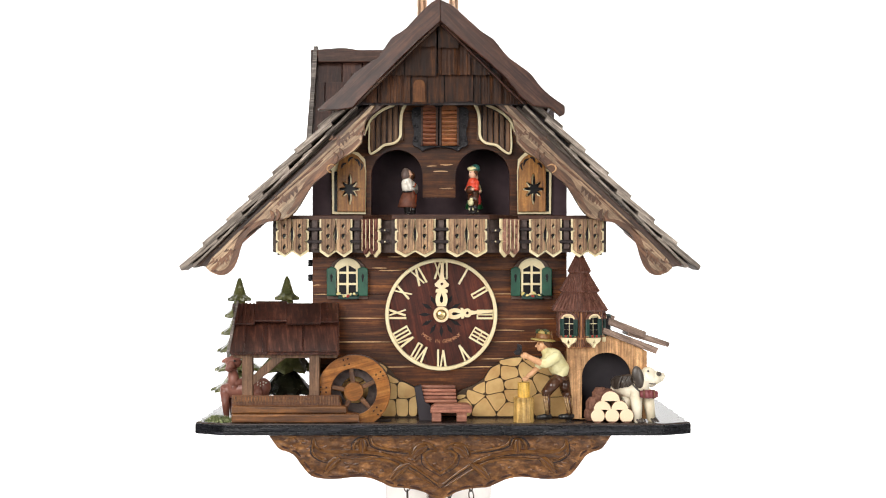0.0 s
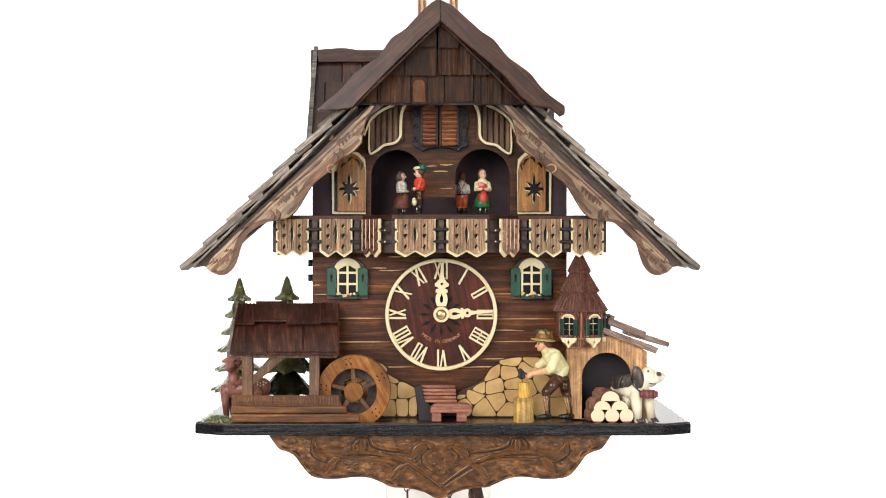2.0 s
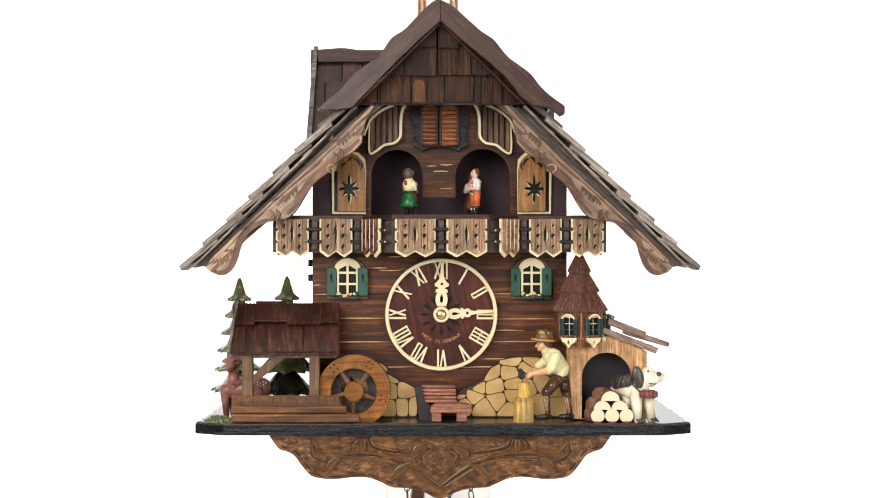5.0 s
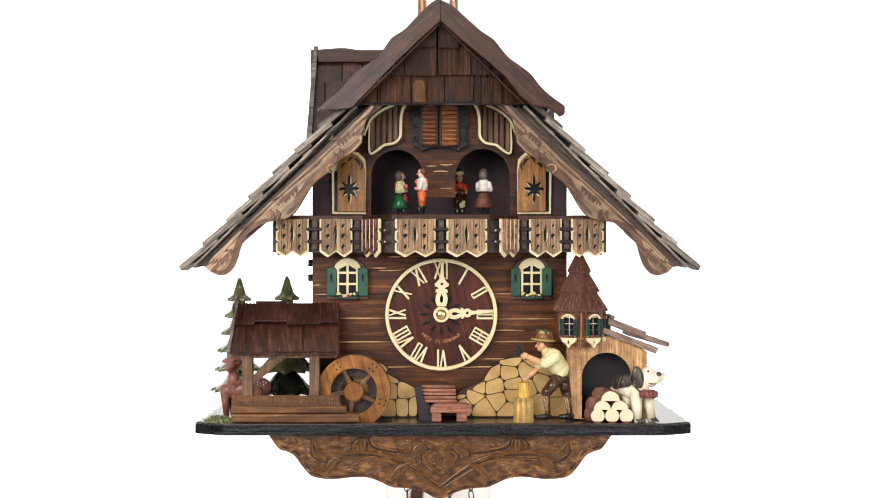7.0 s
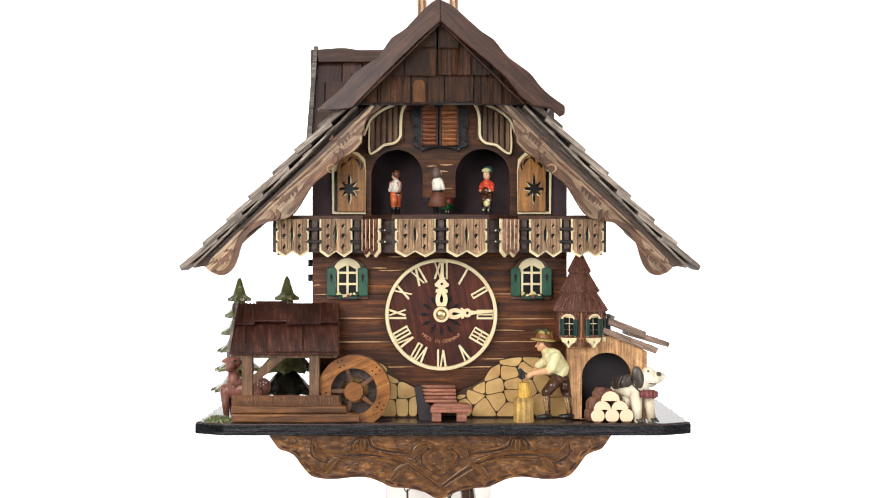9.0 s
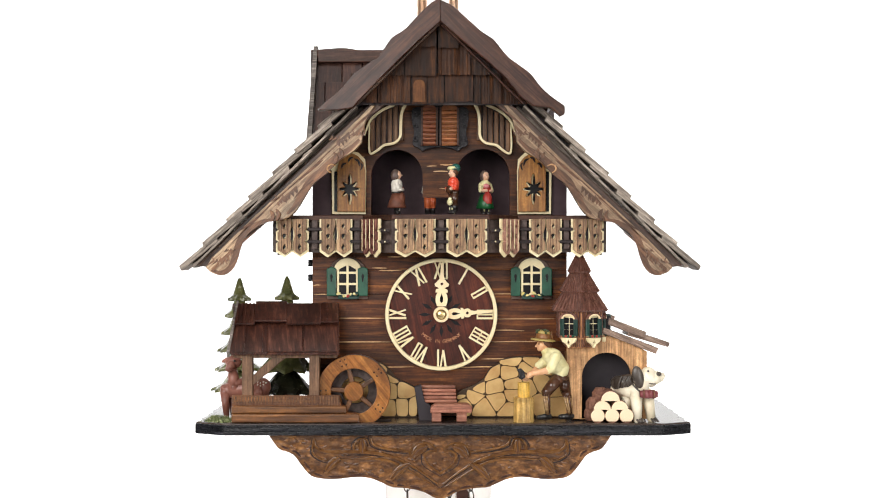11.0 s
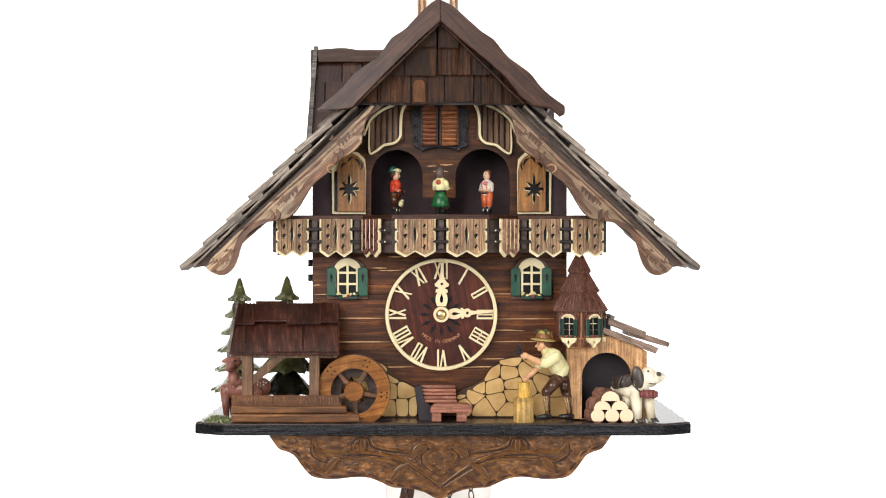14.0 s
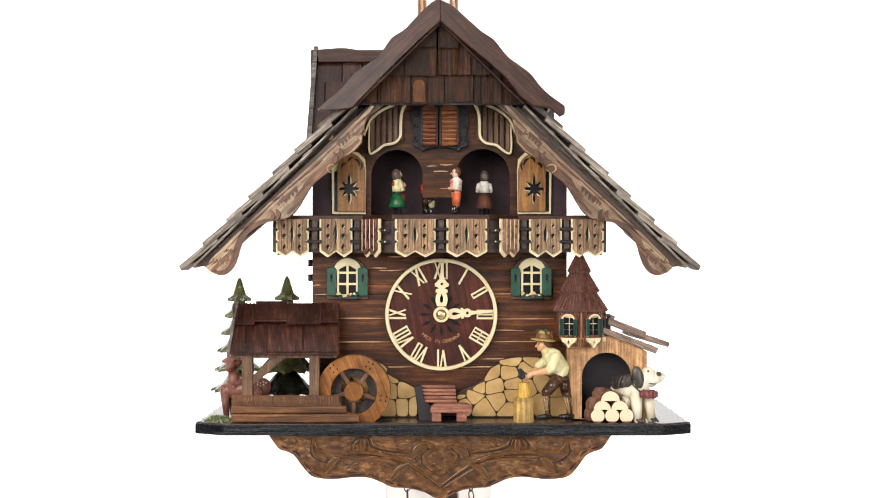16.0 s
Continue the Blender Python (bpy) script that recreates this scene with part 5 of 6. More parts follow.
limb(fw, P(412, 655), P(414, 686), 8 * S, 13 * S, n=14)
ball(fw, P(413, 641), (15 * S, 11 * S, 12 * S), n=16)
limb(fw, P(409, 647, -0.004), P(404, 653, -0.008), 9 * S, 5.5 * S, n=12)
limb(fw, P(402, 637), P(395, 640), 4.6 * S, 3.0 * S)
limb(fw, P(422, 634), P(428, 630), 4.6 * S, 2.4 * S)
ball(fw, P(415, 639, -0.0055), (2.2 * S,) * 3, 1, n=8)
for q in range(7):
    ball(fw, P(456 + 5 * (q % 4), 676 + 5 * (q // 4) + 2 * (q % 2), 0.006 - 0.0085), (1.5 * S, 1.0 * S, 1.5 * S), 2, n=6)
limb(fw, P(397, 688, -0.002), P(430, 674, -0.002), 8 * S, 6 * S)
for u, d_ in ((398, -0.003), (410, 0.006), (458, 0.0), (467, 0.01)):
    limb(fw, P(u, 694, d_), Vector((P(u + 3, 0, d_).x, fy + d_, PZ + 0.0025)), 9 * S, 5 * S)
solo("fawn_figurine", fw, [FAWN, BOOT, WHITEP], fb, "small red-brown painted fawn figurine beside the mill", "figurine", smooth=True)

gb = spot(386, 0, -0.03)
gb.z = PZ
own = bmesh.new()
rnd = random.Random(3)
for i in range(280):
    x, y = rnd.gauss(0, 0.0065), rnd.gauss(0, 0.005)
    h = rnd.uniform(0.002, 0.0065) * math.exp(-(x / 0.011) ** 2)
    a = rnd.uniform(0, 6.28)
    p = Vector((gb.x + x, gb.y + y, PZ))
    w = Vector((math.cos(a), math.sin(a), 0)) * rnd.uniform(0.0006, 0.0015)
    tip = p + Vector((rnd.uniform(-0.003, 0.003), rnd.uniform(-0.003, 0.003), h))
    vs = [own.verts.new(q) for q in (p - w, p + w, p + w.cross(Vector((0, 0, 1))), tip)]
    for f in ((0, 1, 3), (1, 2, 3), (2, 0, 3), (0, 2, 1)):
        own.faces.new([vs[k] for k in f])
solo("moss_tuft", own, GRASS, gb, "tuft of green moss with pale tips on the platform", "moss", kind="stuff")

# ---- bench ----
bb0 = spot(785, 0, -0.03)
bb0.z = PZ
bench = thing("toy_bench", bb0, "reddish wooden bench with ribbed back and dark side board", "bench")
for i in range(5):
    v = 682 + i * 6.4
    part("back_slat", slab(741 + i * 1.6, 806 + i * 0.6, v, v + 5.6, -0.022 - 0.0012 * i, 0.004, bevel=0.0008), RED, bench)
part("backrest", slab(744, 806, 683, 716, -0.0165, 0.002), BARBLK, bench)
part("side_board", plate([(733, 686), (745, 682), (752, 712), (768, 722), (764, 745), (742, 745)], -0.030, 0.012, bevel=0.0006), HOLLOW, bench, "dark side board")
part("seat", plate([(762, 722), (770, 716), (828, 716), (836, 722), (835, 731), (761, 731)], -0.042, 0.016, bevel=0.0006), RED, bench)
for u0, u1 in ((764, 781), (808, 826)):
    part("leg", slab(u0, u1, 731, 746.6, -0.0405, 0.012, bevel=0.0005), RED, bench)

# ---- chopping block and woodcutter ----
cy = -0.036
cb = spot(927, 0, cy)
cb.z = PZ
block = thing("chopping_block", cb, "yellow wooden chopping block with a split log on it", "chopping block")
S = px(cy)
tz = spot(0, 703, cy).z - PZ
part("stump", turned([(18.5 * S, 0), (18 * S, tz * 0.3, 0.5), (17.5 * S, tz * 0.7, 0.5), (18.5 * S, tz * 0.96, 0.3), (17.5 * S, tz)], cb, 18, jag=0.05), STUMP, block)
part("log_on_block", turned([(10.5 * S, tz), (11 * S, tz + 0.006), (10.5 * S, tz + 13 * 2 * S)], cb, 14), FRESH, block, "fresh yellow split log")

P = lambda u, v, d=0.0: spot(u, v, cy + d)
wb = spot(985, 0, cy)
wb.z = PZ
w = bmesh.new()
# materials: 0 skin, 1 shirt, 2 trousers, 3 hat, 4 hair, 5 boots, 6 socks, 7 red hat band
limb(w, P(972, 630), P(991, 657), 12.5 * S, 15 * S, 1, 16)
limb(w, P(982, 630), P(993, 652), 12 * S, 14.5 * S, 1, 16)
limb(w, P(966, 622), P(978, 628), 8.5 * S, 12 * S, 1, 12)
ball(w, P(988, 655), (18 * S, 14 * S, 12 * S), 1, (0, 25, 0), 16)
limb(w, P(964, 616), P(969, 624), 6 * S, 7 * S, 0)
ball(w, P(959, 611), (9.5 * S, 9 * S, 11 * S), 0, (0, 14, 0), 16)
limb(w, P(951, 611, -0.0005), P(948, 613.5, -0.0005), 2.4 * S, 1.6 * S, 0, 8)
ball(w, P(955, 618.5, -0.0005), (4.5 * S, 6 * S, 3.5 * S), 0)
ball(w, P(965, 607, 0.0004), (9.5 * S, 10 * S, 8 * S), 4)
ball(w, P(971, 611, 0.0), (5.5 * S, 8 * S, 6 * S), 4)
ball(w, P(953.5, 609, -0.0040), (1.4 * S, 1.2 * S, 1.1 * S), 4, n=8)
tip = Matrix.Translation(P(961, 603)) @ Matrix.Rotation(radians(5), 4, "Y")
for prof, m_i in (([(21 * S, -0.2 * S), (22.5 * S, 0.8 * S), (21.5 * S, 2.2 * S), (12 * S, 3.6 * S)], 3), ([(13 * S, 2.5 * S), (13.4 * S, 5 * S), (12.6 * S, 12.5 * S)], 7), ([(12.4 * S, 12 * S), (11.6 * S, 16 * S), (8 * S, 18.5 * S)], 3)):
    own = turned(prof, (0, 0, 0), 22)
    bmesh.ops.transform(own, matrix=tip, verts=own.verts[:])
    merge(w, own, m_i)
lr = random.Random(5)
for i in range(16):
    ball(w, P(961 + lr.uniform(-11, 11), 586.5 + lr.uniform(-2.5, 4), lr.uniform(-0.006, 0.001)), (2.6 * S, 2.0 * S, 2.2 * S), 8, (0, lr.uniform(-60, 60), 0), 6)
limb(w, P(976, 588), P(977, 602), 1.5 * S, 2.0 * S, 7, 6)
# breeches, stockings, shoes
ball(w, P(991, 668), (15.5 * S, 13 * S, 8 * S), 2, (0, 8, 0), 14)
limb(w, P(986, 672, -0.003), P(968, 693, -0.005), 11.5 * S, 9.5 * S, 2, 14)
limb(w, P(967, 694, -0.005), P(967, 702, -0.004), 9 * S, 7.5 * S, 2, 12)
limb(w, P(997, 672, 0.004), P(1001, 692, 0.006), 11 * S, 9.5 * S, 2, 14)
limb(w, P(1001, 693, 0.006), P(1005, 704, 0.006), 9 * S, 7 * S, 2, 12)
for k in range(5):
    limb(w, P(966 + 4 * (k % 3) - 3, 700 + 2 * (k % 2), -0.0095), P(970 + 2 * (k % 3) - 2, 732, -0.0065), 2.4 * S, 1.8 * S, 6 if k % 2 else 2, 6)
    limb(w, P(1002 + 4 * (k % 3) - 3, 702 + 2 * (k % 2), 0.002), P(1009 + 2 * (k % 3) - 2, 732, 0.003), 2.4 * S, 1.8 * S, 6 if k % 2 else 2, 6)
limb(w, P(967, 702, -0.005), P(970, 733, -0.004), 7.5 * S, 5 * S, 6, 10)
limb(w, P(1004, 703, 0.006), P(1010, 733, 0.006), 7.5 * S, 5 * S, 6, 10)
limb(w, P(971, 737, -0.004), P(953, 739, -0.006), 6 * S, 4.2 * S, 5)
limb(w, P(1011, 736.5, 0.006), P(992, 738, 0.004), 6 * S, 4.4 * S, 5)
# Pale blob in stocking colour, added as the highlight on the front shoe.
ball(w, P(956, 739.5, -0.006), (5 * S, 2 * S, 2 * S), 6, n=8)
# the still arm that steadies the log
limb(w, P(970, 634, 0.004), P(953, 648, 0.0), 9 * S, 7 * S, 1, 12)
limb(w, P(953, 650, 0.0), P(934, 667, -0.003), 5.4 * S, 4.2 * S, 0)
ball(w, P(930, 671, -0.004), (6.5 * S, 5 * S, 4.5 * S), 0)
cutter = solo("woodcutter_figurine", w, [SKIN, SHIRT, TROUS, HATP, HAIR, BOOT, SOCK, STRAP, LEAFG], wb, "painted wooden woodcutter figurine in cream shirt and brown breeches", "figurine", smooth=True)

# the swinging arm and its axe turn together about the shoulder
SH = P(983, 633, -0.012)
a = bmesh.new()
limb(a, SH, P(975, 652, -0.013), 9.5 * S, 8.5 * S, 0, 14)
ball(a, P(971, 655, -0.013), (6.5 * S, 6.5 * S, 7.5 * S), 0, (0, 30, 0))
limb(a, P(970, 656, -0.013), P(945, 661, -0.013), 6 * S, 4.6 * S, 1, 12)
ball(a, P(939, 662.5, -0.013), (7 * S, 5.5 * S, 5.5 * S), 1)
ball(a, P(936, 666, -0.014), (5 * S, 4.5 * S, 4 * S), 1)
rod(a, P(944, 668, -0.013), P(917, 655, -0.013), 1.7 * S, 1.5 * S, 2, 8)
plate([(914, 655), (922, 652), (928, 658), (930, 668), (924, 673), (918, 670), (920, 662)], cy - 0.0150, 0.004, (), a, 3, 0.0005)
axe = solo("toy_axe", a, [SHIRT, SKIN, HAIR, IRON], SH, "small black toy axe on a swinging carved arm", "toy axe", smooth=False)

# ---- kennel and tower ----
ky = -0.030
kb = spot(1075, 0, -0.015)
kb.z = PZ
kennel = thing("toy_kennel", kb, "tan wooden kennel with a dark arched entrance and plank roof", "kennel")
front = [(1003, 742.3), (1003, 606), (1062, 584), (1145, 622), (1145, 742.3)]
door = [(1030, 741.5)] + ring(1073.5, 668, 43.5, 19, 180, 0) + [(1117, 741.5)]
part("front_wall", plate(front, ky, 0.004, [door], bevel=0.0004), KENNEL, kennel)
for u0 in (1004, 1136):
    part("side_wall", slab(u0, u0 + 8, 626, 742, ky + 0.0042, 0.0255), KENNEL, kennel)
# Inner walls near black: the dark of the unlit hollow is in their colour.
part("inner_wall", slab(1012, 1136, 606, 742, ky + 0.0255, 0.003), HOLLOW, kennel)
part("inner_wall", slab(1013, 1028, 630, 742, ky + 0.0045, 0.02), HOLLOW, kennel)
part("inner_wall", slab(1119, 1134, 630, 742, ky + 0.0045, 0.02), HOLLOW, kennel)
for pts, y in (([(1056, 553), (1089, 560), (1086, 569), (1056, 562)], -0.030), ([(1078, 562), (1144, 588), (1140, 600), (1076, 575)], -0.034), ([(1112, 583), (1186, 607), (1183, 615), (1110, 594)], -0.031),
               ([(1068, 580), (1166, 617), (1161, 627), (1066, 590)], -0.036)):
    part("roof_plank", plate(pts, y, 0.036, bevel=0.0006), WPLANK, kennel, "grey-brown roof plank")

ty, tu = -0.026, 1025
tb = spot(tu, 612, ty)
S = px(ty)
tower = thing("toy_tower", tb, "reddish-brown six-sided tower with tiered pointed roof on the kennel", "tower")


def six(r):
    return [(r / 0.866 * math.cos(radians(-90 + 60 * i)), r / 0.866 * math.sin(radians(-90 + 60 * i))) for i in range(6)]


def tier(v0, r0, v1, r1, name, mat, label=""):
    z0, z1 = spot(0, v0, ty).z, spot(0, v1, ty).z
    own = bmesh.new()
    rows = []
    for r, z in ((r0, z0), (r1, z1), (r1 - 1.5, z1 - 0.0012), (r0 * 0.5, z1 - 0.0012)):
        rows.append([own.verts.new((tb.x + x * S, tb.y + y * S, z)) for x, y in six(r)])
    for p, q in zip(rows, rows[1:]):
        for i in range(6):
            own.faces.new((p[i], p[(i + 1) % 6], q[(i + 1) % 6], q[i]))
    own.faces.new(rows[0])
    own.faces.new(rows[-1])
    finish(own, None, 0, 0.0)
    t = part(name, own, mat, tower, label)
    for i in range(6):
        a0, a1 = six(r0)[i], six(r0)[(i + 1) % 6]
        b0, b1 = six(r1)[i], six(r1)[(i + 1) % 6]
        if (b0[1] + b1[1]) < 1:
            for j in range(8):
                f, g = (j + 0.14) / 8, (j + 0.6) / 8
                L = lambda p, q, s, z: Vector((tb.x + (p[0] + (q[0] - p[0]) * s) * S, tb.y + (p[1] + (q[1] - p[1]) * s) * S, z))
                quad = [L(a0, a1, f, z0), L(a0, a1, g, z0), L(b0, b1, g, z1), L(b0, b1, f, z1)]
                n = Vector((b0[0] + b1[0], b0[1] + b1[1], r1 * 0.8)).normalized()
                part("rib", solid([p + n * 0.0009 for p in quad], -n * 0.0013), TOWER, t)
    return t


tier(546, 38, 596, 37, "tower_wall", TOWERW, "orange-brown tower wall")
tier(594, 36, 613, 24, "tower_foot", TOWERW)
tier(450, 4, 481, 19, "roof_tier", TOWER)
tier(479, 12, 515, 33, "roof_tier", TOWER)
tier(513, 25, 548, 47, "roof_tier", TOWER)


def tower_window(k, lift):
    a = radians(-90 + k)
    n, s = Vector((math.cos(a), math.sin(a), 0)), Vector((-math.sin(a), math.cos(a), 0))
    o = Vector((tb.x, tb.y, spot(0, 578, ty).z)) + n * lift * S

    def put(pts, d, t, holes=(), bevel=0.0):
        conv = lambda q: [o + s * p[0] * S + Vector((0, 0, -p[1] * S)) + n * d for p in q]
        return solid(conv(pts), -n * t, [conv(h) for h in holes], bevel=bevel)

    arch = [(11 * math.cos(radians(q)), -14 - 8 * math.sin(radians(q))) for q in range(0, 181, 30)]
    win = part("window", put([(11, 16)] + arch + [(-11, 16)], 0.0022, 0.002), CREAM, tower, "small tower window with green shutters")
    part("hood", put([(18, -14)] + [(17 * math.cos(radians(q)), -14 - 13 * math.sin(radians(q))) for q in range(20, 161, 20)] + [(-18, -14), (-12, -16)] + [(11 * math.cos(radians(q)), -16 - 8 * math.sin(radians(q))) for q in range(160, 19, -20)] + [(12, -16)], 0.0045, 0.0025), TOWER, win)
    for x0 in (-9.2, 0.7):
        for y0 in (-17, -6, 4):
            part("pane", put([(x0, y0), (x0 + 8.5, y0), (x0 + 8.5, y0 + 9.6), (x0, y0 + 9.6)], 0.0026, 0.0003), GLASSD, win)
    arc = [(12.5 * math.cos(radians(q)), -15 - 9 * math.sin(radians(q))) for q in range(0, 181, 20)] + [(9.5 * math.cos(radians(q)), -15 - 6 * math.sin(radians(q))) for q in range(180, -1, -20)]
    part("arch", put(arc, 0.0052, 0.0012), IVORY, win, "pale window arch")
    for x0 in (-17, 9):
        part("shutter", put([(x0, -17), (x0 + 8, -17), (x0 + 8, 14), (x0, 14)], 0.0042, 0.002, bevel=0.0006), GREEND, win, "dark green shutter")
    part("console", put([(-15, 18), (15, 18), (12, 25), (5, 29), (0, 36), (-5, 29), (-12, 25)], 0.0045, 0.003, [[(0, 21), (2.5, 26), (0, 31), (-2.5, 26)]], 0.0004), CREAM, win, "cream pointed console")
    for i in range(5):
        c = o + s * (-9 + 4.5 * i) * S + Vector((0, 0, -15 * S)) + n * 0.0045
        part("flower", ball(bmesh.new(), c, 0.0011, n=7), REDP if i % 2 else GREEN, win)


for k in (-30, 30, 90):
    tower_window(k, 36.5)
side_shutter = part("open_shutter", slab(1068, 1081, 556, 587, ty - 0.005, 0.0016, bevel=0.0005), GREEND, tower, "dark green shutter folded open")
part("shutter_edge", slab(1070, 1079, 559, 584, ty - 0.0056, 0.0007), GLASSD, side_shutter)

# ---- dog with keg, log pile ----
dy = -0.038
S = px(dy)
P = lambda u, v, d=0.0: spot(u, v, dy + d)
db = spot(1135, 0, dy)
db.z = PZ
d = bmesh.new()
limb(d, P(1096, 688, 0.014), P(1126, 692), 16 * S, 16 * S, 0, 14)
limb(d, P(1093, 678, 0.010), P(1113, 675, 0.002), 13 * S, 13 * S, 1, 14)
for k in range(3):
    limb(d, P(1092 + 9 * k, 688 - 2 * k, -0.001 - 0.002 * k), P(1100 + 8 * k, 668, -0.001 - 0.002 * k), 1.6 * S, 2.6 * S, 1, 6)
limb(d, P(1128, 694), P(1140, 672), 15 * S, 15 * S, 0, 14)
ball(d, P(1146, 668), (16 * S, 14 * S, 19 * S), 0, (0, 14, 0), 16)
limb(d, P(1152, 673), P(1168, 669), 12.5 * S, 7.5 * S, 0, 14)
limb(d, P(1156, 664), P(1171, 666), 9 * S, 6.5 * S, 0, 12)
ball(d, P(1166, 662, -0.0042), (4.8 * S, 3.4 * S, 4.2 * S), 1, (0, 25, 0))
limb(d, P(1150, 679, -0.0062), P(1160, 680, -0.0052), 1.0 * S, 0.8 * S, 1, 6)
ball(d, P(1147, 657, -0.0075), (2.0 * S,) * 3, 1, n=8)
ball(d, P(1129, 668, -0.0065), (10.5 * S, 4.5 * S, 20.5 * S), 1, (0, -12, 0), 14)
limb(d, P(1126, 700, -0.004), Vector((P(1127, 0).x, dy - 0.004, PZ + 0.003)), 11 * S, 8 * S, 0, 12)
limb(d, P(1146, 698, 0.004), Vector((P(1153, 0).x, dy + 0.002, PZ + 0.003)), 11 * S, 8 * S, 0, 12)
limb(d, P(1096, 698, 0.016), Vector((P(1100, 0).x, dy + 0.018, PZ + 0.003)), 11 * S, 8 * S, 0)
limb(d, P(1110, 698, 0.006), Vector((P(1110, 0).x, dy + 0.008, PZ + 0.003)), 10 * S, 7 * S, 0)
for u, q in ((1129, -0.006), (1156, 0.0)):
    for k in (-4, 0, 4):
        limb(d, Vector((P(u + k, 0).x, dy + q, PZ + 0.003)), Vector((P(u + k + 3, 0).x, dy + q - 0.004, PZ + 0.0012)), 2.6 * S, 2.2 * S, 1, 6)
limb(d, P(1119, 680, -0.0085), P(1136, 697, -0.0095), 1.6 * S, 1.6 * S, 1, 8)
solo("dog_figurine", d, [DOGW, DOGD], db, "cream and dark brown painted dog figurine standing before the kennel", "figurine", smooth=True)
P = lambda u, v, d=0.0: spot(u, v, dy + d)
keg = thing("toy_keg", P(1148, 705, -0.011), "wine-red toy keg hung below the dog's neck", "keg")
own = bmesh.new()
prof = [(5.5, -16), (7.5, -8), (8, 0), (7.5, 8), (5.5, 16)]
for (r1, x1_), (r2, x2_) in zip(prof, prof[1:]):
    rod(own, P(1148 + x1_, 698, -0.010), P(1148 + x2_, 698, -0.010), r1 * S, r2 * S, n=16)
part("barrel", own, KEGP, keg, smooth=True)
for x in (-9, 9):
    part("hoop", rod(bmesh.new(), P(1148 + x - 1.2, 698, -0.010), P(1148 + x + 1.2, 698, -0.010), 8.2 * S, 8.2 * S, n=16), BARK, keg)

ly = -0.047
S = px(ly)
def cut_log(c, r, base, y0, t, bm=None):
    """A log of radius r round c, sawn flat below base (a share of r)."""
    pts = [(r * math.cos(2 * math.pi * i / 28), max(r * math.sin(2 * math.pi * i / 28), base * r)) for i in range(28)]
    kept = []
    for p in pts:
        if not kept or math.hypot(p[0] - kept[-1][0], p[1] - kept[-1][1]) > 1e-6:
            kept.append(p)
    return solid([c + Vector((x, y0, z)) for x, z in kept], (0, t, 0), bevel=0.0004)


for cu, cv, r, base in ((1058, 735.5, 12.6, -1), (1083.5, 735.5, 12.8, -1), (1109, 735.5, 12.8, -1), (1066, 725, 15.4, -0.05), (1097, 725, 15.4, -0.05), (1080.5, 709.5, 17, -0.05)):
    c = spot(cu, cv, ly)
    if base == -1:
        c.z = PZ + r * S
    log = thing("toy_log", c, "short pale-ended log stacked in a pile" if base == -1 else "short pale-ended split log, flat side down in a pile", "log", "stacked logs before the kennel")
    part("bark", cut_log(c, r * S * 1.02, base, 0.0007, 0.024), BARK, log)
    part("cut_end", cut_log(c, r * S * 0.97, base * 0.8, 0, 0.0008), LOGEND, log, "pale sawn log end")
for cu, cv, r, y in ((1050, 716, 13, -0.035), (1062, 700, 14, -0.033), (1046, 732, 12, -0.034)):
    c = spot(cu, cv, y)
    lump = thing("toy_log", c, "rough brown bark log in the pile", "log", "stacked logs before the kennel")
    part("bark", turned([(r * px(y) * 0.7, -r * px(y)), (r * px(y), -r * px(y) * 0.4, 0.4), (r * px(y), r * px(y) * 0.4, 0.4), (r * px(y) * 0.6, r * px(y))], c, 14, jag=0.12), BARK, lump)

# ---- dancers on the turning stage ----
RC, CYC = 0.0405, 0.002
STAGE_U = 781.0
FOOT = spot(0, 381, -0.0).z
stage_c = Vector((spot(STAGE_U, 0, CYC).x, CYC, FOOT))
own = turned([(0.047, -0.002), (0.047, -0.0003)], stage_c, 40)
stage = solo("turning_stage", own, BLACKIN, stage_c, "round dark turning stage under the dancers", "stage")
U = 0.0005


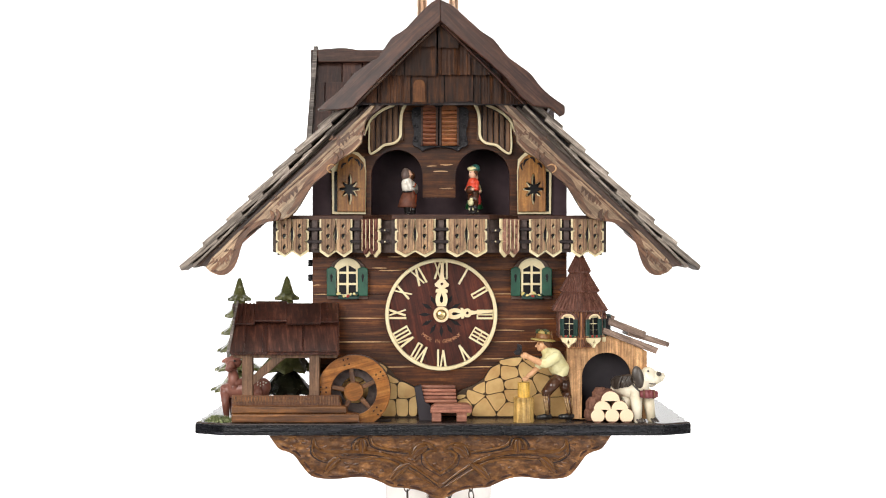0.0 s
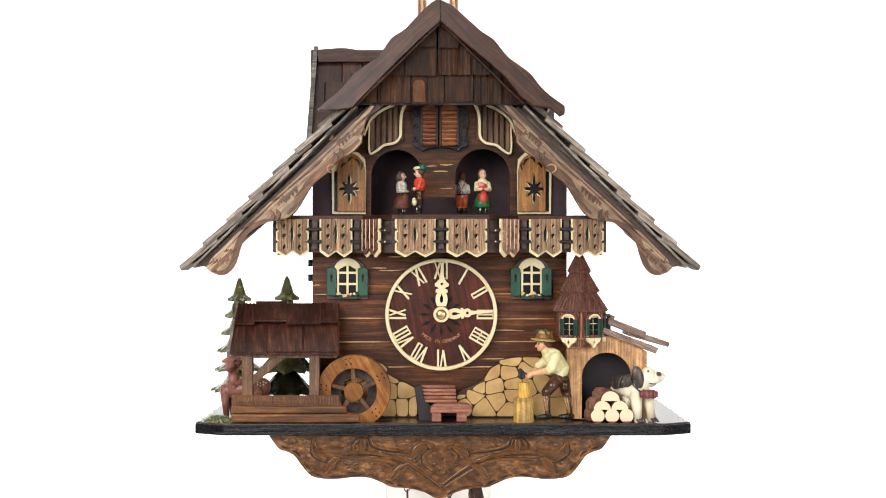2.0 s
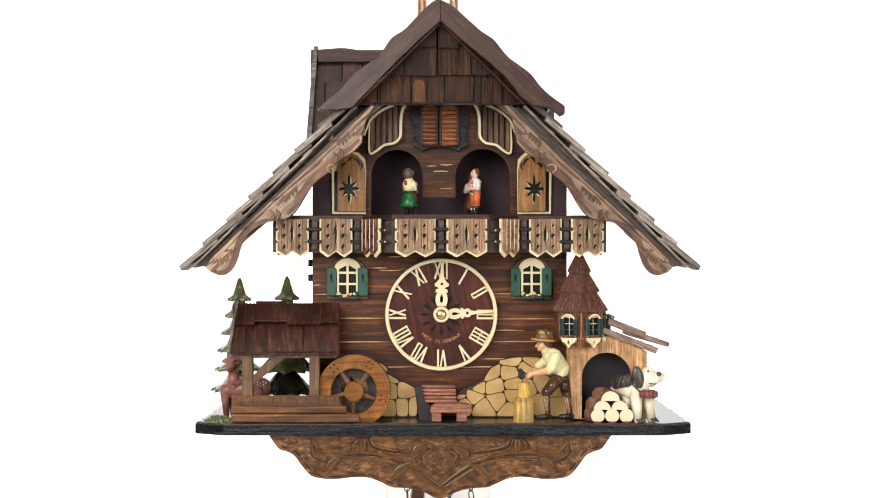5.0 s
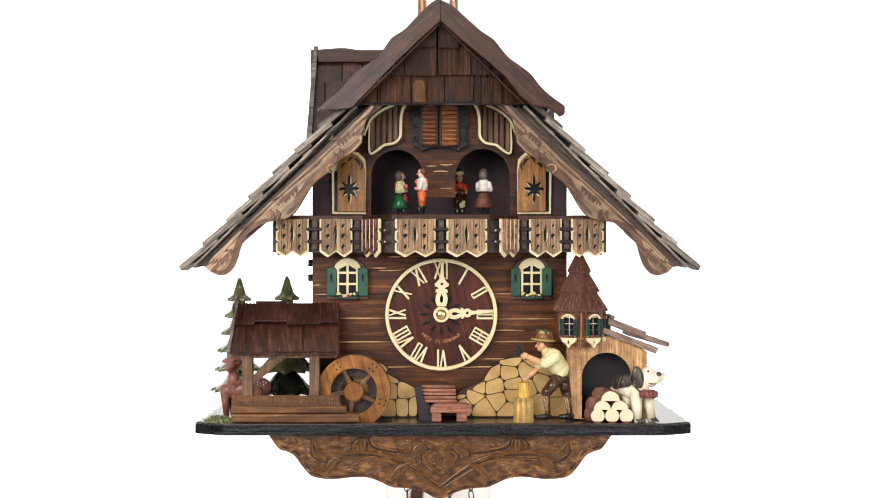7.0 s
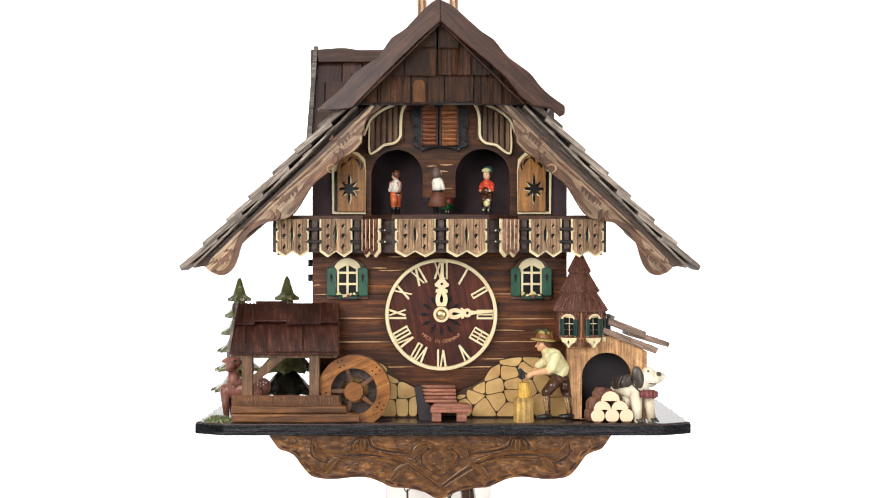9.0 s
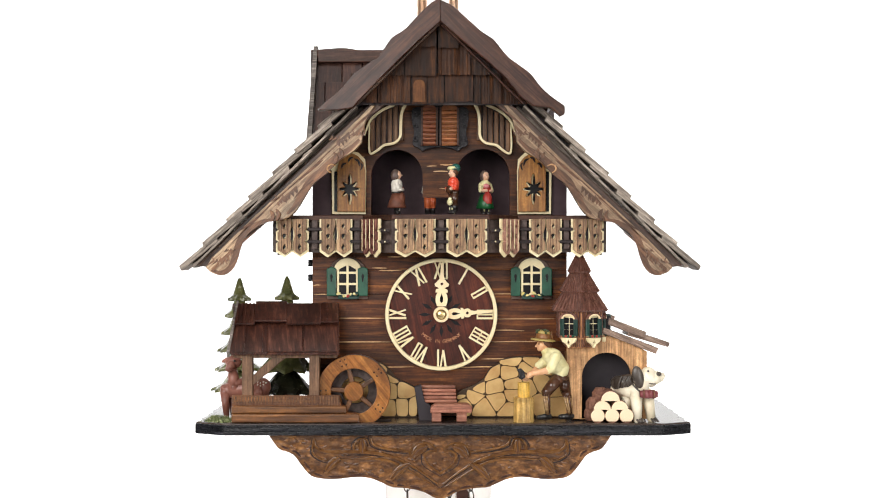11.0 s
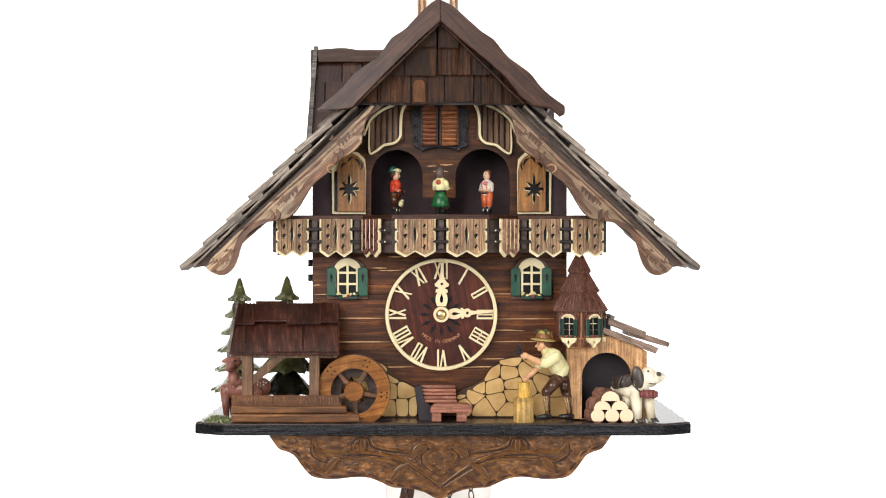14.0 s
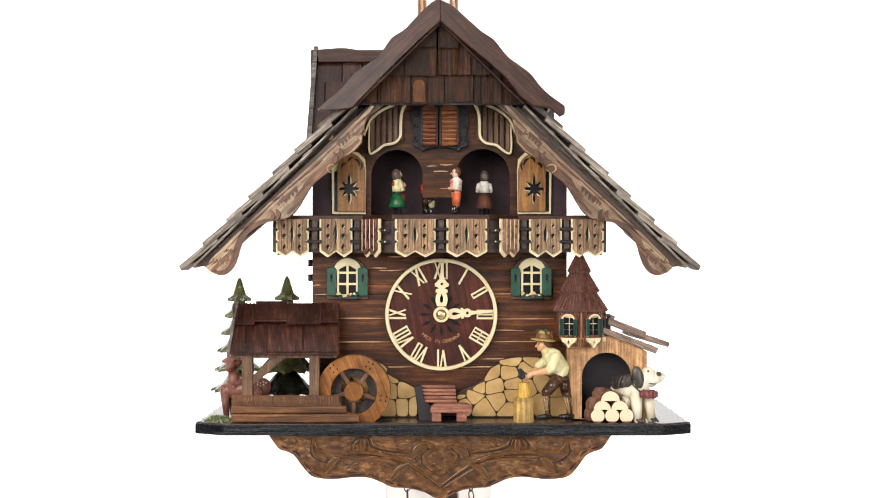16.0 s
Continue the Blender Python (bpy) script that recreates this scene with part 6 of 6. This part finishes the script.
def dancer(kind):
    """A small turned and painted figure with its feet at the origin, facing -y. Slots: 0 skin 1 top 2 lower 3 hair 4 boots 5 extra 6 white."""
    b = bmesh.new()
    V = lambda x, y, z: Vector((x * U, y * U, z * U))
    for s in (-1, 1):
        limb(b, V(4.8 * s, 0, 17), V(4.8 * s, 0, 6), 5.2 * U, 4.6 * U, 4, 8)
        ball(b, V(4.8 * s, -2, 3), (4 * U, 5.5 * U, 3 * U), 4, n=8)
        # White dot added as the glint on the boot.
        ball(b, V(4.8 * s, -4.6, 9), (1.5 * U, 1.2 * U, 2.6 * U), 6, n=6)
        rod(b, V(4.8 * s, -1, 0), V(4.8 * s, -1, 6), 1.6 * U, 1.6 * U, 6, 6)
    if kind in ("a", "c"):
        turned([(14 * U, 12 * U, 0.6), (16 * U, 14 * U, 1.0), (12.5 * U, 26 * U, 0.6), (8 * U, 39 * U)], (0, 0, 0), 20, b, 2, 1.0, 0.06)
        ball(b, V(0, -6.5, 27), (9.5 * U, 8.5 * U, 15 * U), 5)
    else:
        for s in (-1, 1):
            limb(b, V(4.5 * s, 0, 36), V(4.8 * s, 0, 16), 7.5 * U, 5.5 * U, 2, 8)
    limb(b, V(0, 0, 40), V(0, 0, 54), 9 * U, 10 * U, 1, 12)
    for s in (-1, 1):
        limb(b, V(10 * s, 0, 54), V(12 * s, -3, 44), 4.2 * U, 3.6 * U, 1 if kind != "c" else 6, 8)
        limb(b, V(12 * s, -3, 44), V(4 * s, -11, 44), 3.2 * U, 2.6 * U, 1 if kind in ("a", "b") else 0, 8)
    limb(b, V(0, 0, 58), V(0, 0, 64), 4 * U, 4 * U, 0, 8)
    ball(b, V(0, -1.2, 70), (6.4 * U, 6.8 * U, 8.2 * U), 0)
    limb(b, V(0, -7, 70), V(0, -9, 69), 1.6 * U, 1.0 * U, 0, 6)
    ball(b, V(0, 2.2, 72.5), (7.4 * U, 7 * U, 8 * U), 3)
    for s in (-1, 1):
        ball(b, V(2.6 * s, -7.3, 71.5), (0.9 * U, 0.6 * U, 0.9 * U), 4, n=6)
        ball(b, V(5.4 * s, 1, 68 if kind in "ac" else 72), (2.2 * U, 4.5 * U, 6 * U if kind in "ac" else 3 * U), 3, n=8)
    turned([(5.5 * U, 56 * U), (6.5 * U, 58 * U), (4.4 * U, 60.5 * U)], (0, 0, 0), 12, b, 6)
    turned([(9.2 * U, 37.5 * U), (9.6 * U, 39 * U), (9.2 * U, 40.5 * U)], (0, 0, 0), 14, b, 4)
    if kind == "b":
        ball(b, V(0, 5, 79), (9 * U, 7.5 * U, 8 * U), 5)
        ball(b, V(0, 2, 77), (12 * U, 11 * U, 1.8 * U), 5)
        ball(b, V(0, -3.0, 78.5), (8.6 * U, 7.6 * U, 4.4 * U), 6)
        ball(b, V(1.5, -9.5, 42), (8.5 * U, 4.5 * U, 7.5 * U), 2)
        for s in (-1, 1):
            ball(b, V(1.5 + 9 * s, -9.5, 43), (2.6 * U, 2.6 * U, 3 * U), 0, n=8)
        ball(b, V(4, -9, 20), (6 * U, 4.5 * U, 6 * U), 6)
        ball(b, V(7, -10, 25), (3.4 * U, 3 * U, 3.4 * U), 6)
    if kind == "c":
        ball(b, V(-4, -10, 52), (6 * U, 4 * U, 4.5 * U), 7)
        ball(b, V(0, -6.0, 47), (8 * U, 5.5 * U, 10 * U), 5)
        ball(b, V(0, 7.5, 54), (5 * U, 3.5 * U, 5 * U), 5)
        ball(b, V(0, 4, 70), (7.8 * U, 6.5 * U, 10 * U), 3)
    if kind == "a":
        ball(b, V(0, 4, 69), (8 * U, 6.5 * U, 10 * U), 3)
        ball(b, V(3, -10.5, 46), (4 * U, 2.6 * U, 3.4 * U), 5)
    if kind == "d":
        ball(b, V(3, -9, 56), (4.5 * U, 3 * U, 4 * U), 5)
        for s in (-1, 1):
            limb(b, V(4.5 * s, -8.2, 40), V(5.5 * s, -8.2, 58), 1.3 * U, 1.3 * U, 2, 6)
            limb(b, V(5.5 * s, 8.4, 58), V(-3.5 * s, 8.2, 40), 1.3 * U, 1.3 * U, 2, 6)
    return b


CAST = (("a", "painted dancer figurine in white blouse and brown skirt", [FACEP, WHITEP, BSKIRT, HAIRD, BOOT, BSKIRT, WHITEP]),
        ("b", "painted dancer figurine in red jacket and teal hat", [FACEP, REDJ, TROUS, HAIR, BOOT, TEAL, SHIRT]),
        ("c", "painted dancer figurine in green skirt and red bodice", [FACEP, SHIRT, GSKIRT, HAIRD, BOOT, REDP, SHIRT, PINK]),
        ("d", "painted dancer figurine in white shirt and orange trousers", [FACEP, WHITEP, ORANGE, HAIR, BOOT, PINK, WHITEP]))
dancers = []
for kind, label, mats in CAST:
    ob = part("dancer_figurine", dancer(kind), mats, None, "", True)
    tagged(ob, label, "figurine", "dancers on the turning stage")
    dancers.append(ob)

# ---- pendulum and chains below ----
PIV = spot(781, 560, 0.062)
S = px(0.062)
own = bmesh.new()
rod(own, PIV + Vector((0, 0, 0.004)), PIV + Vector((0, 0, -0.148)), 0.0013, 0.0013)
pts = smooth_line([(-6, 262), (-11, 285), (-12, 320), (-14, 360), (-22, 390), (0, 440), (22, 390), (14, 360), (12, 320), (11, 285), (6, 262)], 3, True)
solid([PIV + Vector((a * S, -0.003, -b * S)) for a, b in pts], (0, 0.006, 0), (), own, 0, 0.0015)
pendulum = solo("pendulum", own, PEND, PIV, "dark brown carved wooden pendulum swinging behind the apron", "pendulum")


def chain(u, v, y, n, yaw):
    c0 = spot(u, v, y)
    t = thing("weight_chain", c0, "thin dark metal chain hanging below the clock", "chain", "chains below the clock")
    for i in range(n):
        own = bmesh.new()
        rr, m = 0.0008, 14
        loop = [Vector((0.0030 * math.cos(2 * math.pi * k / m), 0, 0.0052 * math.sin(2 * math.pi * k / m))) for k in range(m)]
        for k in range(m):
            rod(own, loop[k], loop[(k + 1) % m], rr * 0.7, rr * 0.7, n=6)
        bmesh.ops.transform(own, matrix=Matrix.Translation(c0 + Vector((0, 0, -0.0088 * i))) @ Matrix.Rotation(radians(yaw + 80 * (i % 2)), 4, "Z") @ Matrix.Rotation(radians(10), 4, "Y"), verts=own.verts[:])
        part("link", own, CHAIN, t)
    return t


for u, v, yaw in ((721, 860, 20), (834, 860, 55), (796, 871, 40)):
    chain(u, v, 0.03, 12, yaw)


# ---- all that moves ----
WHEEL_TURN = [(0, -14.5), (2, 61.6), (4, 135.9), (6.5, 234.4), (9, 334.9), (11.5, 430.8), (14, 528.2), (16, 606.8)]
SPIN, FACE = 0.6457, (1.48, 1.2, 1.37, 1.664)


def between(table, t):
    for (a, va), (b, vb) in zip(table, table[1:]):
        if t <= b:
            return va + (vb - va) * (t - a) / (b - a)
    return table[-1][1]


def ease(x):
    x = min(max(x, 0.0), 1.0)
    return x * x * (3 - 2 * x)


def lift(t):
    """0 with the axe on the log, 1 raised; one blow every 1.16 s."""
    c = (t - 0.06 + 0.58) % 1.16 - 0.58
    return ease((c + 0.26) / 0.2) if c < 0 else 1 - ease((c - 0.14) / 0.14)


def motions():
    walk(wheel, [(i * 0.5, pose(*WLOC, 0, between(WHEEL_TURN, i * 0.5), 0)) for i in range(33)])
    tenth = [i * 0.1 for i in range(161)]
    walk(stage, [(t, pose(*stage_c, 0, 0, -35.3 * t)) for t in tenth])
    for k, ob in enumerate(dancers):
        rows = []
        for t in tenth:
            a = radians(35.294 * (t - (1.22 + 2.55 * (k - 1))))
            rows.append((t, pose(stage_c.x - RC * math.sin(a), CYC - RC * math.cos(a), FOOT, 0, 0, -(t - FACE[k]) / SPIN * 360)))
        walk(ob, rows)
    swing = [i / 15 for i in range(241)]
    walk(pendulum, [(t, pose(*PIV, 0, -11.2 * math.cos(2 * math.pi * (t - 0.25) / 0.885), 0)) for t in swing])
    walk(axe, [(t, pose(*SH, 0, 37 * lift(t), 0)) for t in swing])


motions()
